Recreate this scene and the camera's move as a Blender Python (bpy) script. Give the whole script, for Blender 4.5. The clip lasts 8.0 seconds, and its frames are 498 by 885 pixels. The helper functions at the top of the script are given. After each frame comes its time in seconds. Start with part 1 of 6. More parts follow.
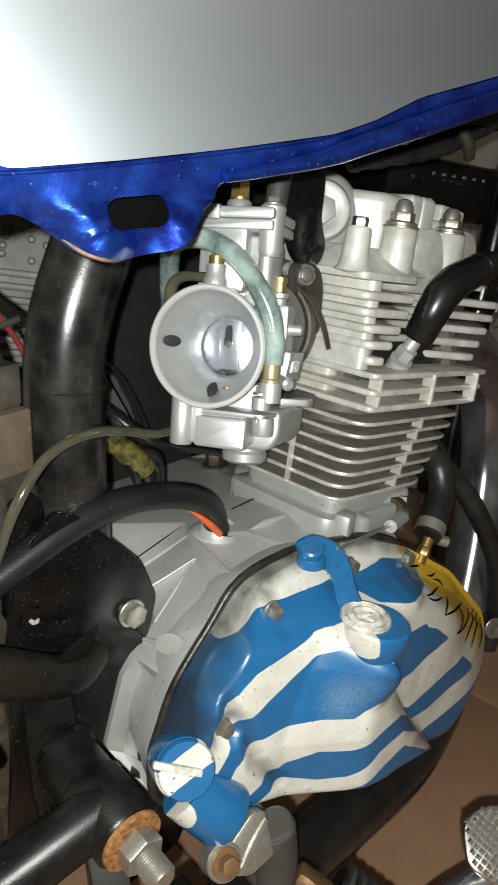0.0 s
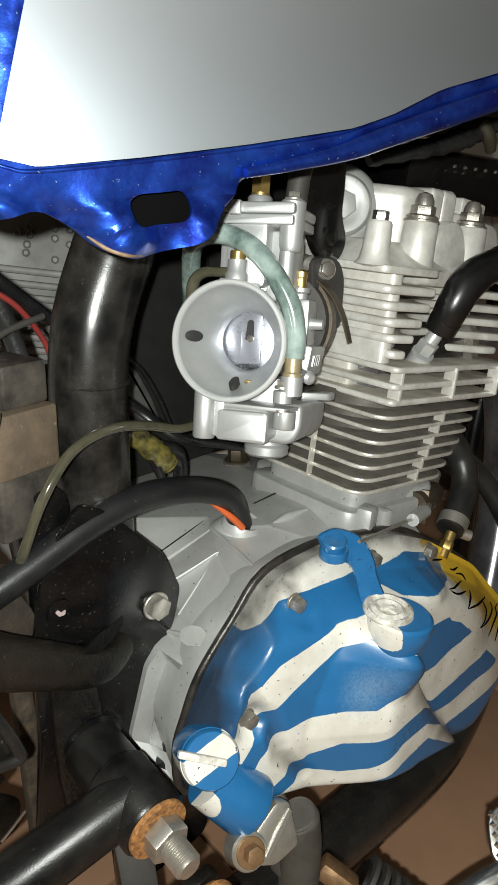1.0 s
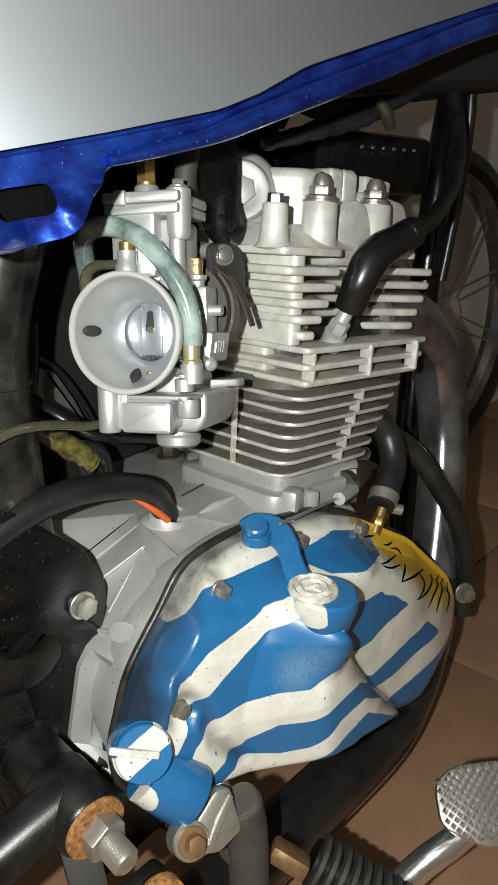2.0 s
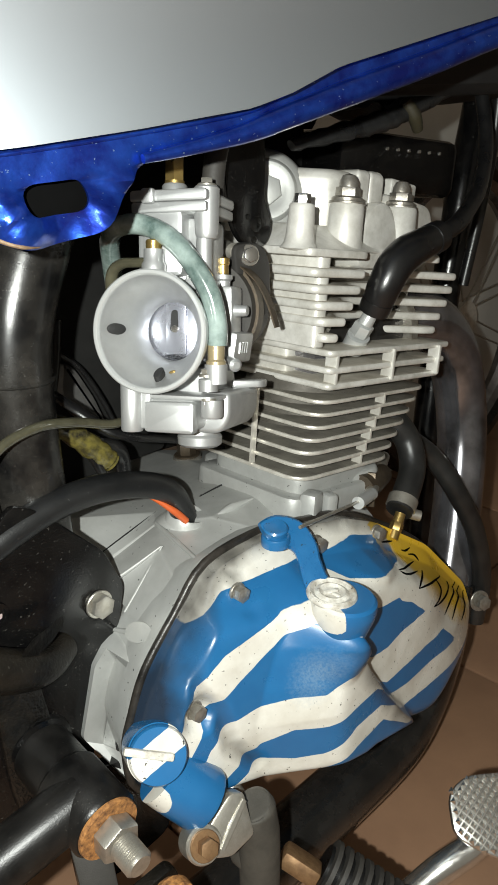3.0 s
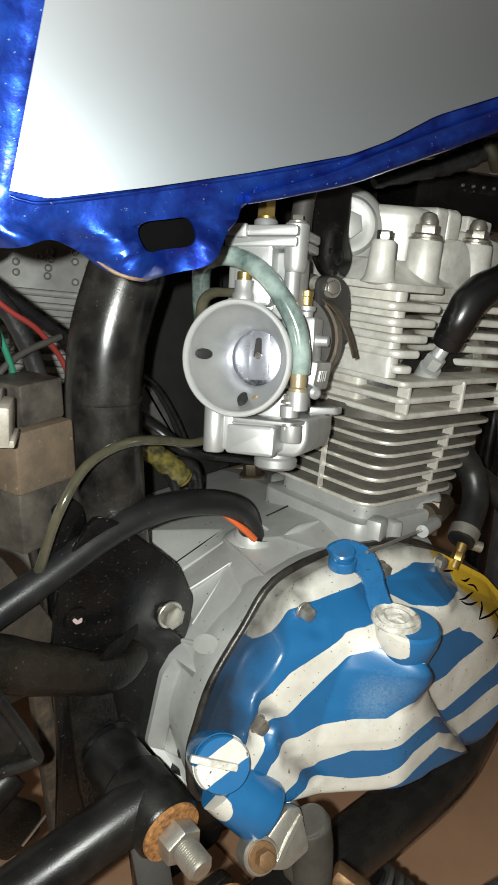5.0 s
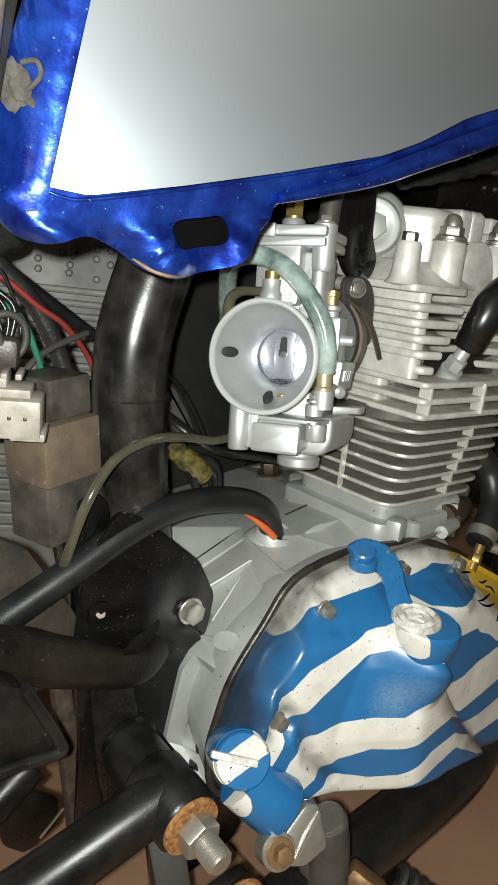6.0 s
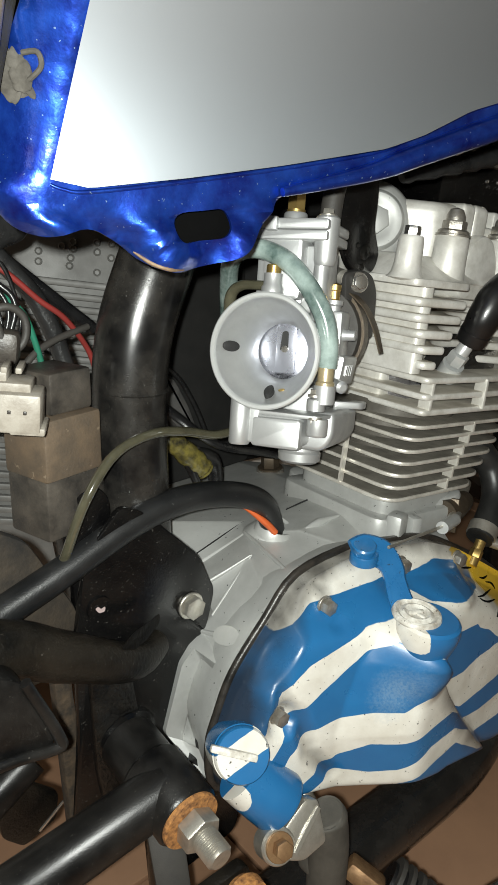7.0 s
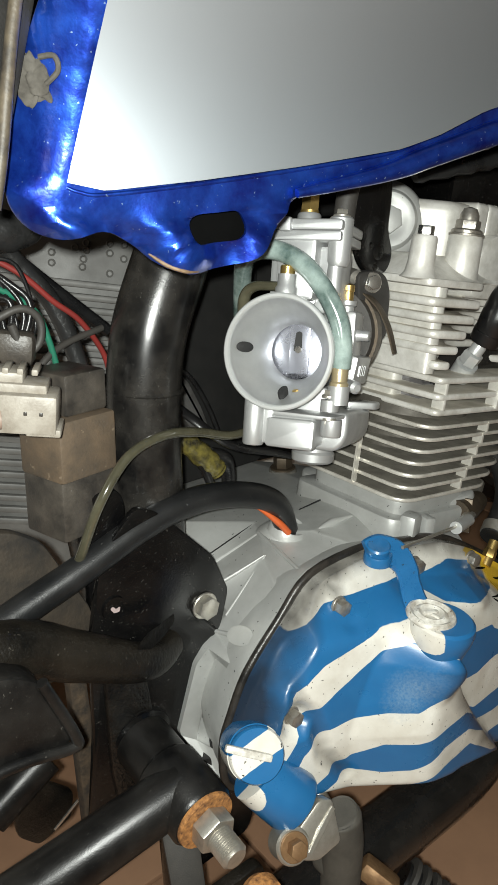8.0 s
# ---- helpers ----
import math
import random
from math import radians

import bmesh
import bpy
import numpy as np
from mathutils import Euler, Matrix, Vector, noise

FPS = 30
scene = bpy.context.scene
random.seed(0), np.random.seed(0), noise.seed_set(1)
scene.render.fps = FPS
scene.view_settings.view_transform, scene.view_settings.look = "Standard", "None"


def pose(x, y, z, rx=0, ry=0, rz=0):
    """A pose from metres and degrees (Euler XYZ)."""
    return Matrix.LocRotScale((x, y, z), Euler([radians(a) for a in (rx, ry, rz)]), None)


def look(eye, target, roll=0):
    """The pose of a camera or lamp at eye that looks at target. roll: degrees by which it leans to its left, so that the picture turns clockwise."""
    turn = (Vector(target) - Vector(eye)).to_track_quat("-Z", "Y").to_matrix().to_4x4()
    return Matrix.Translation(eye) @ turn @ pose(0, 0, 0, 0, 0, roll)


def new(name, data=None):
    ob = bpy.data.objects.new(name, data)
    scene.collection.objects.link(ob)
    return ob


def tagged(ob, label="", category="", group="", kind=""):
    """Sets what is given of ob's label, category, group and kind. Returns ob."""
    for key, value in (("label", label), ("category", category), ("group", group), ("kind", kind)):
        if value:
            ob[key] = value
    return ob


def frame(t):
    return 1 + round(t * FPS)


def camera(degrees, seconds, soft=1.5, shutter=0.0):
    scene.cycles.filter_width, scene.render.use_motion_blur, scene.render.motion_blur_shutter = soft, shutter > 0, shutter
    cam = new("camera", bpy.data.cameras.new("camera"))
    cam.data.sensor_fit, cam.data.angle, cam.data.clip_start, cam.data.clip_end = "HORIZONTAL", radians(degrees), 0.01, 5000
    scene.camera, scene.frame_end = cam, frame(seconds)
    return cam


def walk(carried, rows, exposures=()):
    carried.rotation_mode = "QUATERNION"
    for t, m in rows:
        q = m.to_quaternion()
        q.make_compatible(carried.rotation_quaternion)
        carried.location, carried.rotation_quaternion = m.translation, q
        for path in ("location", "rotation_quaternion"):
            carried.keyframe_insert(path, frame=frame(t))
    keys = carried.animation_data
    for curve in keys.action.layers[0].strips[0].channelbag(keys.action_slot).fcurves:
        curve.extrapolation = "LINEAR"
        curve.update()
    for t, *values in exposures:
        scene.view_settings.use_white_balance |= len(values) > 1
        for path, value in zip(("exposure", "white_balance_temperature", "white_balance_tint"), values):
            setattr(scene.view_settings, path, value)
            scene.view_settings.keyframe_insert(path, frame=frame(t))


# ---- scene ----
cam = camera(37.4, 8.0, soft=1.5, shutter=0.5)
PATH = [
    (0, (-0.005, 0.003, 0.806), (1.259, 1.367, 0.071), 0.1),
    (0.5, (-0.01, 0.001, 0.806), (1.212, 1.403, 0.07), -0.7),
    (1, (-0.008, 0.0, 0.805), (1.211, 1.402, 0.066), -0.9),
    (1.5, (0.009, -0.017, 0.803), (1.233, 1.385, 0.071), -3.9),
    (1.7, (0.017, -0.028, 0.797), (1.281, 1.334, 0.058), -5.2),
    (2.8, (0.01, -0.013, 0.802), (1.28, 1.336, 0.048), -3.7),
    (3, (0.013, -0.018, 0.798), (1.267, 1.351, 0.053), -3.7),
    (3.5, (0.005, -0.016, 0.802), (1.255, 1.362, 0.068), -2.8),
    (4, (0.002, -0.017, 0.804), (1.224, 1.388, 0.072), -3.2),
    (4.5, (0.001, -0.015, 0.806), (1.209, 1.404, 0.08), -2.8),
    (5, (-0.01, -0.017, 0.808), (1.168, 1.443, 0.114), -2.1),
    (6.5, (-0.02, -0.011, 0.808), (1.144, 1.458, 0.11), -1.3),
    (7, (-0.019, -0.011, 0.808), (1.142, 1.455, 0.099), -1.2),
    (7.5, (-0.024, -0.007, 0.806), (1.127, 1.466, 0.096), -0.7),
    (8, (-0.021, -0.01, 0.809), (1.118, 1.472, 0.099), -1.6),
]
walk(cam, [(t, look(eye, target, roll)) for t, eye, target, roll in PATH],
     exposures=[(0, 0.0), (1, 0.0), (1.7, 0.04), (2.8, 0.17), (3.5, 0.18), (4.5, 0.09), (5.2, 0.0), (8, 0.0)])

# ---- world and light: a dark shed at night, lit by the torch of the hand-held phone ----
world = bpy.data.worlds.new("night")
scene.world = world
world.use_nodes = True
world.node_tree.nodes["Background"].inputs[0].default_value = (0.55, 0.62, 0.75, 1)
world.node_tree.nodes["Background"].inputs[1].default_value = 0.02
torch = new("phone_torch", bpy.data.lights.new("phone_torch", "POINT"))
torch.data.energy, torch.data.shadow_soft_size, torch.data.color = 15.0, 0.004, (0.965, 1.0, 0.945)
torch.location = (-0.037, -0.022, 0.822)


# ---- shape tools ----
def fr(o, z, x=(1, 0, 0)):
    """Frame at o whose z axis is z and whose x axis lies near x."""
    z = Vector(z).normalized()
    x = Vector(x)
    x = (x - z * x.dot(z))
    if x.length < 1e-4:
        x = Vector((0, 0, 1)) - z * z.z
    x.normalize()
    y = z.cross(x)
    return Matrix(((x.x, y.x, z.x, o[0]), (x.y, y.y, z.y, o[1]), (x.z, y.z, z.z, o[2]), (0, 0, 0, 1)))


def join(*bms):
    out = bmesh.new()
    for b in bms:
        me = bpy.data.meshes.new("tmp")
        b.to_mesh(me)
        out.from_mesh(me)
        b.free()
        bpy.data.meshes.remove(me)
    return out


def rounded(pts, r, seg=4):
    """Polygon with its corners rounded; r is one radius or one for each corner."""
    out, n = [], len(pts)
    for i, p in enumerate(pts):
        rr = r[i] if isinstance(r, (list, tuple)) else r
        p = Vector(p[:2])
        a, b = Vector(pts[i - 1][:2]) - p, Vector(pts[(i + 1) % n][:2]) - p
        k = min(rr, a.length * 0.48, b.length * 0.48)
        if k < 1e-5:
            out.append(p)
            continue
        a, b = p + a.normalized() * k, p + b.normalized() * k
        for j in range(seg + 1):
            t = j / seg
            out.append(a * (1 - t) ** 2 + p * 2 * t * (1 - t) + b * t * t)
    return [(q.x, q.y) for q in out]


def prism(m, outline, h0, h1, bev=0.0, seg=2, top=None, rim_material=0):
    """Solid between two heights of the frame m; top: an outline of its own for the upper face."""
    bm = bmesh.new()
    lo = [bm.verts.new((p[0], p[1], h0)) for p in outline]
    hi = [bm.verts.new((p[0], p[1], h1)) for p in (top or outline)]
    bm.faces.new(lo[::-1])
    cap = bm.faces.new(hi)
    n = len(lo)
    for i in range(n):
        bm.faces.new((lo[i], lo[(i + 1) % n], hi[(i + 1) % n], hi[i]))
    bmesh.ops.recalc_face_normals(bm, faces=bm.faces)
    if bev:
        rim = [e for e in bm.edges if (e.verts[0] in lo) == (e.verts[1] in lo)]
        bmesh.ops.bevel(bm, geom=rim, offset=bev, segments=seg, affect="EDGES", profile=0.5)
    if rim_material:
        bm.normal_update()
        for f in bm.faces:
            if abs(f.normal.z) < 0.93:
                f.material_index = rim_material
    bm.transform(m)
    return bm


def block(m, sx, sy, sz, bev=0.0, seg=2):
    """Box round the frame's origin, all edges bevelled."""
    bm = bmesh.new()
    bmesh.ops.create_cube(bm, size=1, matrix=Matrix.Diagonal((sx, sy, sz, 1)))
    if bev:
        bmesh.ops.bevel(bm, geom=bm.edges[:], offset=bev, segments=seg, affect="EDGES", profile=0.5)
    bm.transform(m)
    return bm


def lathe(m, prof, n=32):
    """Turned shape: rings (radius, height) about the frame's z axis."""
    bm, rings = bmesh.new(), []
    for r, z in prof:
        if r < 1e-6:
            rings.append([bm.verts.new((0, 0, z))])
        else:
            rings.append([bm.verts.new((r * math.cos(2 * math.pi * i / n), r * math.sin(2 * math.pi * i / n), z)) for i in range(n)])
    for a, b in zip(rings, rings[1:]):
        for i in range(n):
            j = (i + 1) % n
            f = [a[i % len(a)], a[j % len(a)], b[j % len(b)], b[i % len(b)]]
            f = [v for k, v in enumerate(f) if v not in f[:k]]
            if len(f) > 2:
                bm.faces.new(f)
    bmesh.ops.recalc_face_normals(bm, faces=bm.faces)
    bm.transform(m)
    return bm


def smooth_line(pts, res=6):
    p = [Vector(q) for q in pts]
    if len(p) < 3:
        return p
    out = []
    for i in range(len(p) - 1):
        a, b, c, d = p[max(i - 1, 0)], p[i], p[i + 1], p[min(i + 2, len(p) - 1)]
        for j in range(res):
            t = j / res
            out.append(0.5 * (2 * b + (c - a) * t + (2 * a - 5 * b + 4 * c - d) * t * t + (3 * b - a - 3 * c + d) * t ** 3))
    out.append(p[-1])
    return out


def tube(pts, r, n=14, res=6, flat=1.0, ripple=0.0):
    """Round bar swept along a smooth line; r: radius or a list spread over the line; flat squeezes the section."""
    line = smooth_line(pts, res)
    rs = r if isinstance(r, (list, tuple)) else [r, r]
    bm, rings = bmesh.new(), []
    side = None
    for i, p in enumerate(line):
        way = (line[min(i + 1, len(line) - 1)] - line[max(i - 1, 0)]).normalized()
        if side is None:
            side = way.orthogonal().normalized()
        side = (side - way * side.dot(way)).normalized()
        up = way.cross(side)
        t = i / (len(line) - 1) * (len(rs) - 1)
        k = min(int(t), len(rs) - 2)
        rad = rs[k] + (rs[k + 1] - rs[k]) * (t - k)
        if ripple:
            rad += ripple * math.sin(i * 2.1)
        rings.append([bm.verts.new(p + side * (rad * math.cos(2 * math.pi * j / n)) + up * (rad * flat * math.sin(2 * math.pi * j / n))) for j in range(n)])
    for a, b in zip(rings, rings[1:]):
        for j in range(n):
            bm.faces.new((a[j], a[(j + 1) % n], b[(j + 1) % n], b[j]))
    bm.faces.new(rings[0][::-1])
    bm.faces.new(rings[-1])
    bmesh.ops.recalc_face_normals(bm, faces=bm.faces)
    return bm


def hexagon(af):
    r = af / math.sqrt(3)
    return [(r * math.cos(math.pi / 3 * i + 0.2), r * math.sin(math.pi / 3 * i + 0.2)) for i in range(6)]


def bolt_head(m, af, h, washer=0.0, dome=0.0):
    """Hexagon head on a washer or flange, optionally with an acorn dome."""
    bms = []
    base = 0.0
    if washer:
        bms.append(lathe(m, [(0, 0), (washer, 0), (washer, 0.0011), (washer - 0.0004, 0.0015), (0, 0.0015)], 24))
        base = 0.0015
    bms.append(prism(m, hexagon(af), base, base + h, bev=af * 0.05, seg=2))
    if dome:
        bms.append(lathe(m, [(af * 0.46, base + h - 0.0004), (af * 0.44, base + h + dome * 0.4), (af * 0.3, base + h + dome * 0.85), (0, base + h + dome)], 20))
    return join(*bms)


def strap(pts, widths, thick, normal, res=6):
    """Flat bar of a given thickness along a smooth line; its broad side looks along the normal."""
    line = smooth_line(pts, res)
    nrm = Vector(normal).normalized()
    bm, rings = bmesh.new(), []
    for i, p in enumerate(line):
        way = (line[min(i + 1, len(line) - 1)] - line[max(i - 1, 0)]).normalized()
        up = (nrm - way * nrm.dot(way)).normalized()
        side = way.cross(up)
        t = i / (len(line) - 1) * (len(widths) - 1)
        k = min(int(t), len(widths) - 2)
        w = (widths[k] + (widths[k + 1] - widths[k]) * (t - k)) / 2
        c = min(thick, w) * 0.3
        rings.append([bm.verts.new(p + side * a + up * b) for a, b in ((-w, c - thick), (-w, -c), (c - w, 0), (w - c, 0), (w, -c), (w, c - thick))])
    for a, b in zip(rings, rings[1:]):
        for j in range(6):
            bm.faces.new((a[j], a[(j + 1) % 6], b[(j + 1) % 6], b[j]))
    bm.faces.new(rings[0][::-1])
    bm.faces.new(rings[-1])
    bmesh.ops.recalc_face_normals(bm, faces=bm.faces)
    return bm


def casting(corners, faces, bev, back):
    """Faceted skin of a casting with softened edges; its open rim is carried back along the given way."""
    bm = bmesh.new()
    vs = {k: bm.verts.new(p) for k, p in corners.items()}
    for f in faces:
        bm.faces.new([vs[k] for k in f.split()])
    bmesh.ops.recalc_face_normals(bm, faces=bm.faces)
    if sum(f.normal.y * f.calc_area() for f in bm.faces) > 0:
        bmesh.ops.reverse_faces(bm, faces=bm.faces)
    inner = [e for e in bm.edges if len(e.link_faces) == 2]
    bmesh.ops.bevel(bm, geom=inner, offset=bev, segments=3, affect="EDGES", profile=0.5)
    rim = [e for e in bm.edges if len(e.link_faces) == 1]
    r = bmesh.ops.extrude_edge_only(bm, edges=rim)
    bmesh.ops.translate(bm, verts=[v for v in r["geom"] if isinstance(v, bmesh.types.BMVert)], vec=back)
    return bm


def mesh_of(name, bm, material, angle=38):
    me = bpy.data.meshes.new(name)
    bm.to_mesh(me)
    bm.free()
    me.materials.append(material)
    me.shade_smooth()
    me.set_sharp_from_angle(angle=radians(angle))
    return me


def part(name, bm, material, parent, label="", angle=38):
    ob = new(name, mesh_of(name, bm, material, angle))
    ob.parent = parent
    if parent.type == "EMPTY":
        ob.matrix_parent_inverse = Matrix.Translation(-parent.location)
    return tagged(ob, label=label)


def thing(name, at, label, category, group="", kind=""):
    ob = new(name)
    ob.location = at
    ob.empty_display_size = 0.02
    return tagged(ob, label, category, group, kind)


def solo(name, bm, material, label, category, group="", kind="", angle=38):
    return tagged(new(name, mesh_of(name, bm, material, angle)), label, category, group, kind)


# ---- materials ----
def surface(name, base, other, rough=0.5, metal=0.0, scale=60.0, amount=0.5, fine=900.0, bump=0.15, rough_var=0.15, spots=0.0, spot_col=(0.02, 0.02, 0.02), coat=0.0, spot_scale=500.0, depth=0.0006, coat_rough=0.08, spec=0.5):
    """Two-scale surface: soft blotches between two colours, fine grain in gloss and relief, sparse specks."""
    mt = bpy.data.materials.new(name)
    mt.use_nodes = True
    nt = mt.node_tree
    nd, ln = nt.nodes, nt.links
    b = nd["Principled BSDF"]
    co = nd.new("ShaderNodeTexCoord")
    n1, n2 = nd.new("ShaderNodeTexNoise"), nd.new("ShaderNodeTexNoise")
    n1.inputs["Scale"].default_value, n1.inputs["Detail"].default_value, n1.inputs["Roughness"].default_value = scale, 6, 0.62
    n2.inputs["Scale"].default_value, n2.inputs["Detail"].default_value = fine, 3
    for n in (n1, n2):
        ln.new(co.outputs["Object"], n.inputs["Vector"])
    ramp = nd.new("ShaderNodeMapRange")
    ramp.inputs["From Min"].default_value, ramp.inputs["From Max"].default_value = 0.35, 0.68
    ramp.inputs["To Max"].default_value = amount
    ln.new(n1.outputs["Fac"], ramp.inputs["Value"])
    mix = nd.new("ShaderNodeMix")
    mix.data_type = "RGBA"
    mix.inputs[6].default_value, mix.inputs[7].default_value = (*base, 1), (*other, 1)
    ln.new(ramp.outputs["Result"], mix.inputs["Factor"])
    col = mix.outputs[2]
    if spots:
        n3, r3, m3 = nd.new("ShaderNodeTexNoise"), nd.new("ShaderNodeMapRange"), nd.new("ShaderNodeMix")
        n3.inputs["Scale"].default_value, n3.inputs["Detail"].default_value = spot_scale, 2
        ln.new(co.outputs["Object"], n3.inputs["Vector"])
        r3.inputs["From Min"].default_value, r3.inputs["From Max"].default_value = 0.72 - spots * 0.2, 0.76 - spots * 0.2
        ln.new(n3.outputs["Fac"], r3.inputs["Value"])
        m3.data_type = "RGBA"
        m3.inputs[7].default_value = (*spot_col, 1)
        ln.new(r3.outputs["Result"], m3.inputs["Factor"])
        ln.new(col, m3.inputs[6])
        col = m3.outputs[2]
    ln.new(col, b.inputs["Base Color"])
    rr = nd.new("ShaderNodeMapRange")
    rr.inputs["To Min"].default_value, rr.inputs["To Max"].default_value = max(rough - rough_var, 0.03), min(rough + rough_var, 1)
    ln.new(n1.outputs["Fac"], rr.inputs["Value"])
    ln.new(rr.outputs["Result"], b.inputs["Roughness"])
    b.inputs["Metallic"].default_value = metal
    b.inputs["Coat Weight"].default_value = coat
    b.inputs["Specular IOR Level"].default_value = spec
    b.inputs["Coat Roughness"].default_value = coat_rough
    if bump:
        add = nd.new("ShaderNodeMath")
        add.operation = "ADD"
        ln.new(n1.outputs["Fac"], add.inputs[0])
        ln.new(n2.outputs["Fac"], add.inputs[1])
        bp = nd.new("ShaderNodeBump")
        bp.inputs["Strength"].default_value, bp.inputs["Distance"].default_value = bump, depth
        ln.new(add.outputs["Value"], bp.inputs["Height"])
        ln.new(bp.outputs["Normal"], b.inputs["Normal"])
        ln.new(bp.outputs["Normal"], b.inputs["Coat Normal"])
    return mt


M_ALU = surface("cast_aluminium_warm", (0.76, 0.745, 0.70), (0.40, 0.38, 0.33), 0.42, 0.3, 70, 0.7, 1900, 0.12)
M_FIN = surface("cylinder_aluminium", (0.78, 0.75, 0.68), (0.4, 0.37, 0.32), 0.36, 0.45, 80, 0.7, 1500, 0.2)
M_CASE = surface("crankcase_aluminium", (0.47, 0.475, 0.46), (0.33, 0.33, 0.315), 0.46, 0.35, 26, 0.8, 1400, 0.12, spots=0.05, spot_scale=300)
M_CARB = surface("carburetor_zinc", (0.52, 0.525, 0.52), (0.38, 0.385, 0.385), 0.42, 0.65, 60, 0.7, 2600, 0.12)
M_BELL = surface("machined_zinc", (0.56, 0.565, 0.56), (0.40, 0.41, 0.41), 0.36, 0.75, 50, 0.6, 2200, 0.12)
M_SLIDE = surface("polished_slide", (0.52, 0.53, 0.60), (0.36, 0.375, 0.45), 0.28, 0.8, 60, 0.5, 2000, 0.05)
M_STEEL = surface("zinc_plated_steel", (0.52, 0.5, 0.45), (0.3, 0.27, 0.22), 0.38, 0.8, 160, 0.6, 1800, 0.2)
M_BOLT = surface("dull_bolt_steel", (0.44, 0.42, 0.38), (0.22, 0.19, 0.15), 0.36, 0.75, 200, 0.8, 1800, 0.3)
M_BRASS = surface("brass", (0.62, 0.44, 0.16), (0.42, 0.28, 0.09), 0.3, 0.9, 150, 0.6, 1800, 0.1)
M_RUST = surface("rusted_steel", (0.5, 0.23, 0.07), (0.12, 0.05, 0.02), 0.8, 0.1, 320, 1.0, 1500, 0.5)
# pale specks in the black paints serve as dust flecks and painted glints
M_BLACK = surface("black_frame_paint", (0.002, 0.002, 0.0023), (0.007, 0.0065, 0.006), 0.19, 0.0, 45, 0.8, 900, 0.20, 0.09, spots=0.2, spot_col=(0.05, 0.047, 0.042), spot_scale=760, depth=0.0006, spec=0.4)
M_DUST = surface("dusty_black_paint", (0.0022, 0.0022, 0.0021), (0.015, 0.012, 0.0085), 0.34, 0.0, 30, 0.9, 600, 0.35, 0.2, spots=0.2, spot_col=(0.04, 0.036, 0.03), spot_scale=620, depth=0.0012, spec=0.35)
M_TUBE = surface("scuffed_black_enamel", (0.004, 0.004, 0.0042), (0.034, 0.031, 0.027), 0.26, 0.0, 34, 0.9, 1300, 0.12, 0.12, spots=0.08, spot_col=(0.09, 0.086, 0.078), spot_scale=900, depth=0.0005)
M_RUBBER = surface("black_rubber", (0.006, 0.006, 0.0065), (0.016, 0.0155, 0.015), 0.3, 0.0, 60, 0.6, 1200, 0.15)
M_RUBBER_GREY = surface("dusty_rubber", (0.045, 0.041, 0.036), (0.022, 0.02, 0.018), 0.6, 0.0, 60, 0.7, 1000, 0.2)
M_TANK = surface("silver_metallic_paint", (0.47, 0.512, 0.55), (0.44, 0.48, 0.515), 0.43, 0.9, 9, 0.4, 2600, 0.0, 0.03, coat=0.15)
# light blue specks are glints put into the border's colour
M_BLUE = surface("metallic_blue_paint", (0.004, 0.018, 0.26), (0.020, 0.105, 0.62), 0.33, 0.85, 55, 0.9, 320, 0.07, 0.1, spots=0.07, spot_col=(0.30, 0.45, 0.70), coat=1.0, spot_scale=520, depth=0.0022, coat_rough=0.17)
M_CHROME = surface("blued_chrome_pipe", (0.42, 0.42, 0.46), (0.09, 0.083, 0.08), 0.15, 0.85, 24, 0.9, 900, 0.05, 0.07, coat=0.6, coat_rough=0.12)
M_EXH = surface("black_exhaust", (0.010, 0.010, 0.010), (0.030, 0.028, 0.026), 0.26, 0.2, 40, 0.7, 300, 0.25, coat=0.7, coat_rough=0.15)
M_HOSE = surface("cloudy_green_hose", (0.30, 0.37, 0.345), (0.035, 0.065, 0.058), 0.12, 0.0, 46, 1.0, 600, 0.05, coat=1.0)
M_CLEAR = surface("yellowed_clear_hose", (0.075, 0.07, 0.045), (0.03, 0.028, 0.018), 0.1, 0.0, 60, 0.9, 600, 0.05, coat=1.0)
M_ORANGE = surface("orange_wire", (0.58, 0.11, 0.025), (0.36, 0.06, 0.014), 0.45, 0.0, 60, 0.4, 900, 0.05)
M_RED = surface("red_wire", (0.19, 0.024, 0.02), (0.11, 0.015, 0.013), 0.45, 0.0, 60, 0.4, 900, 0.05)
M_GREEN = surface("green_wire", (0.016, 0.14, 0.085), (0.012, 0.08, 0.05), 0.45, 0.0, 60, 0.4, 900, 0.05)
M_RELAY = surface("dusty_relay_plastic", (0.072, 0.056, 0.041), (0.125, 0.088, 0.056), 0.5, 0.0, 70, 0.9, 700, 0.3, spots=0.1, spot_col=(0.17, 0.13, 0.09), spot_scale=260)
M_RELAYD = surface("dark_relay_plastic", (0.022, 0.020, 0.018), (0.075, 0.064, 0.052), 0.4, 0.0, 60, 0.9, 700, 0.3)
M_CONN = surface("yellowed_white_connector", (0.30, 0.275, 0.235), (0.16, 0.135, 0.105), 0.5, 0.0, 110, 0.8, 900, 0.2)
M_YELLOW = surface("dirty_yellow_sleeve", (0.15, 0.125, 0.03), (0.02, 0.018, 0.012), 0.2, 0.0, 150, 1.0, 700, 0.4)
M_PANEL = surface("grey_plastic_panel", (0.20, 0.197, 0.187), (0.11, 0.107, 0.10), 0.5, 0.0, 30, 0.8, 900, 0.2)
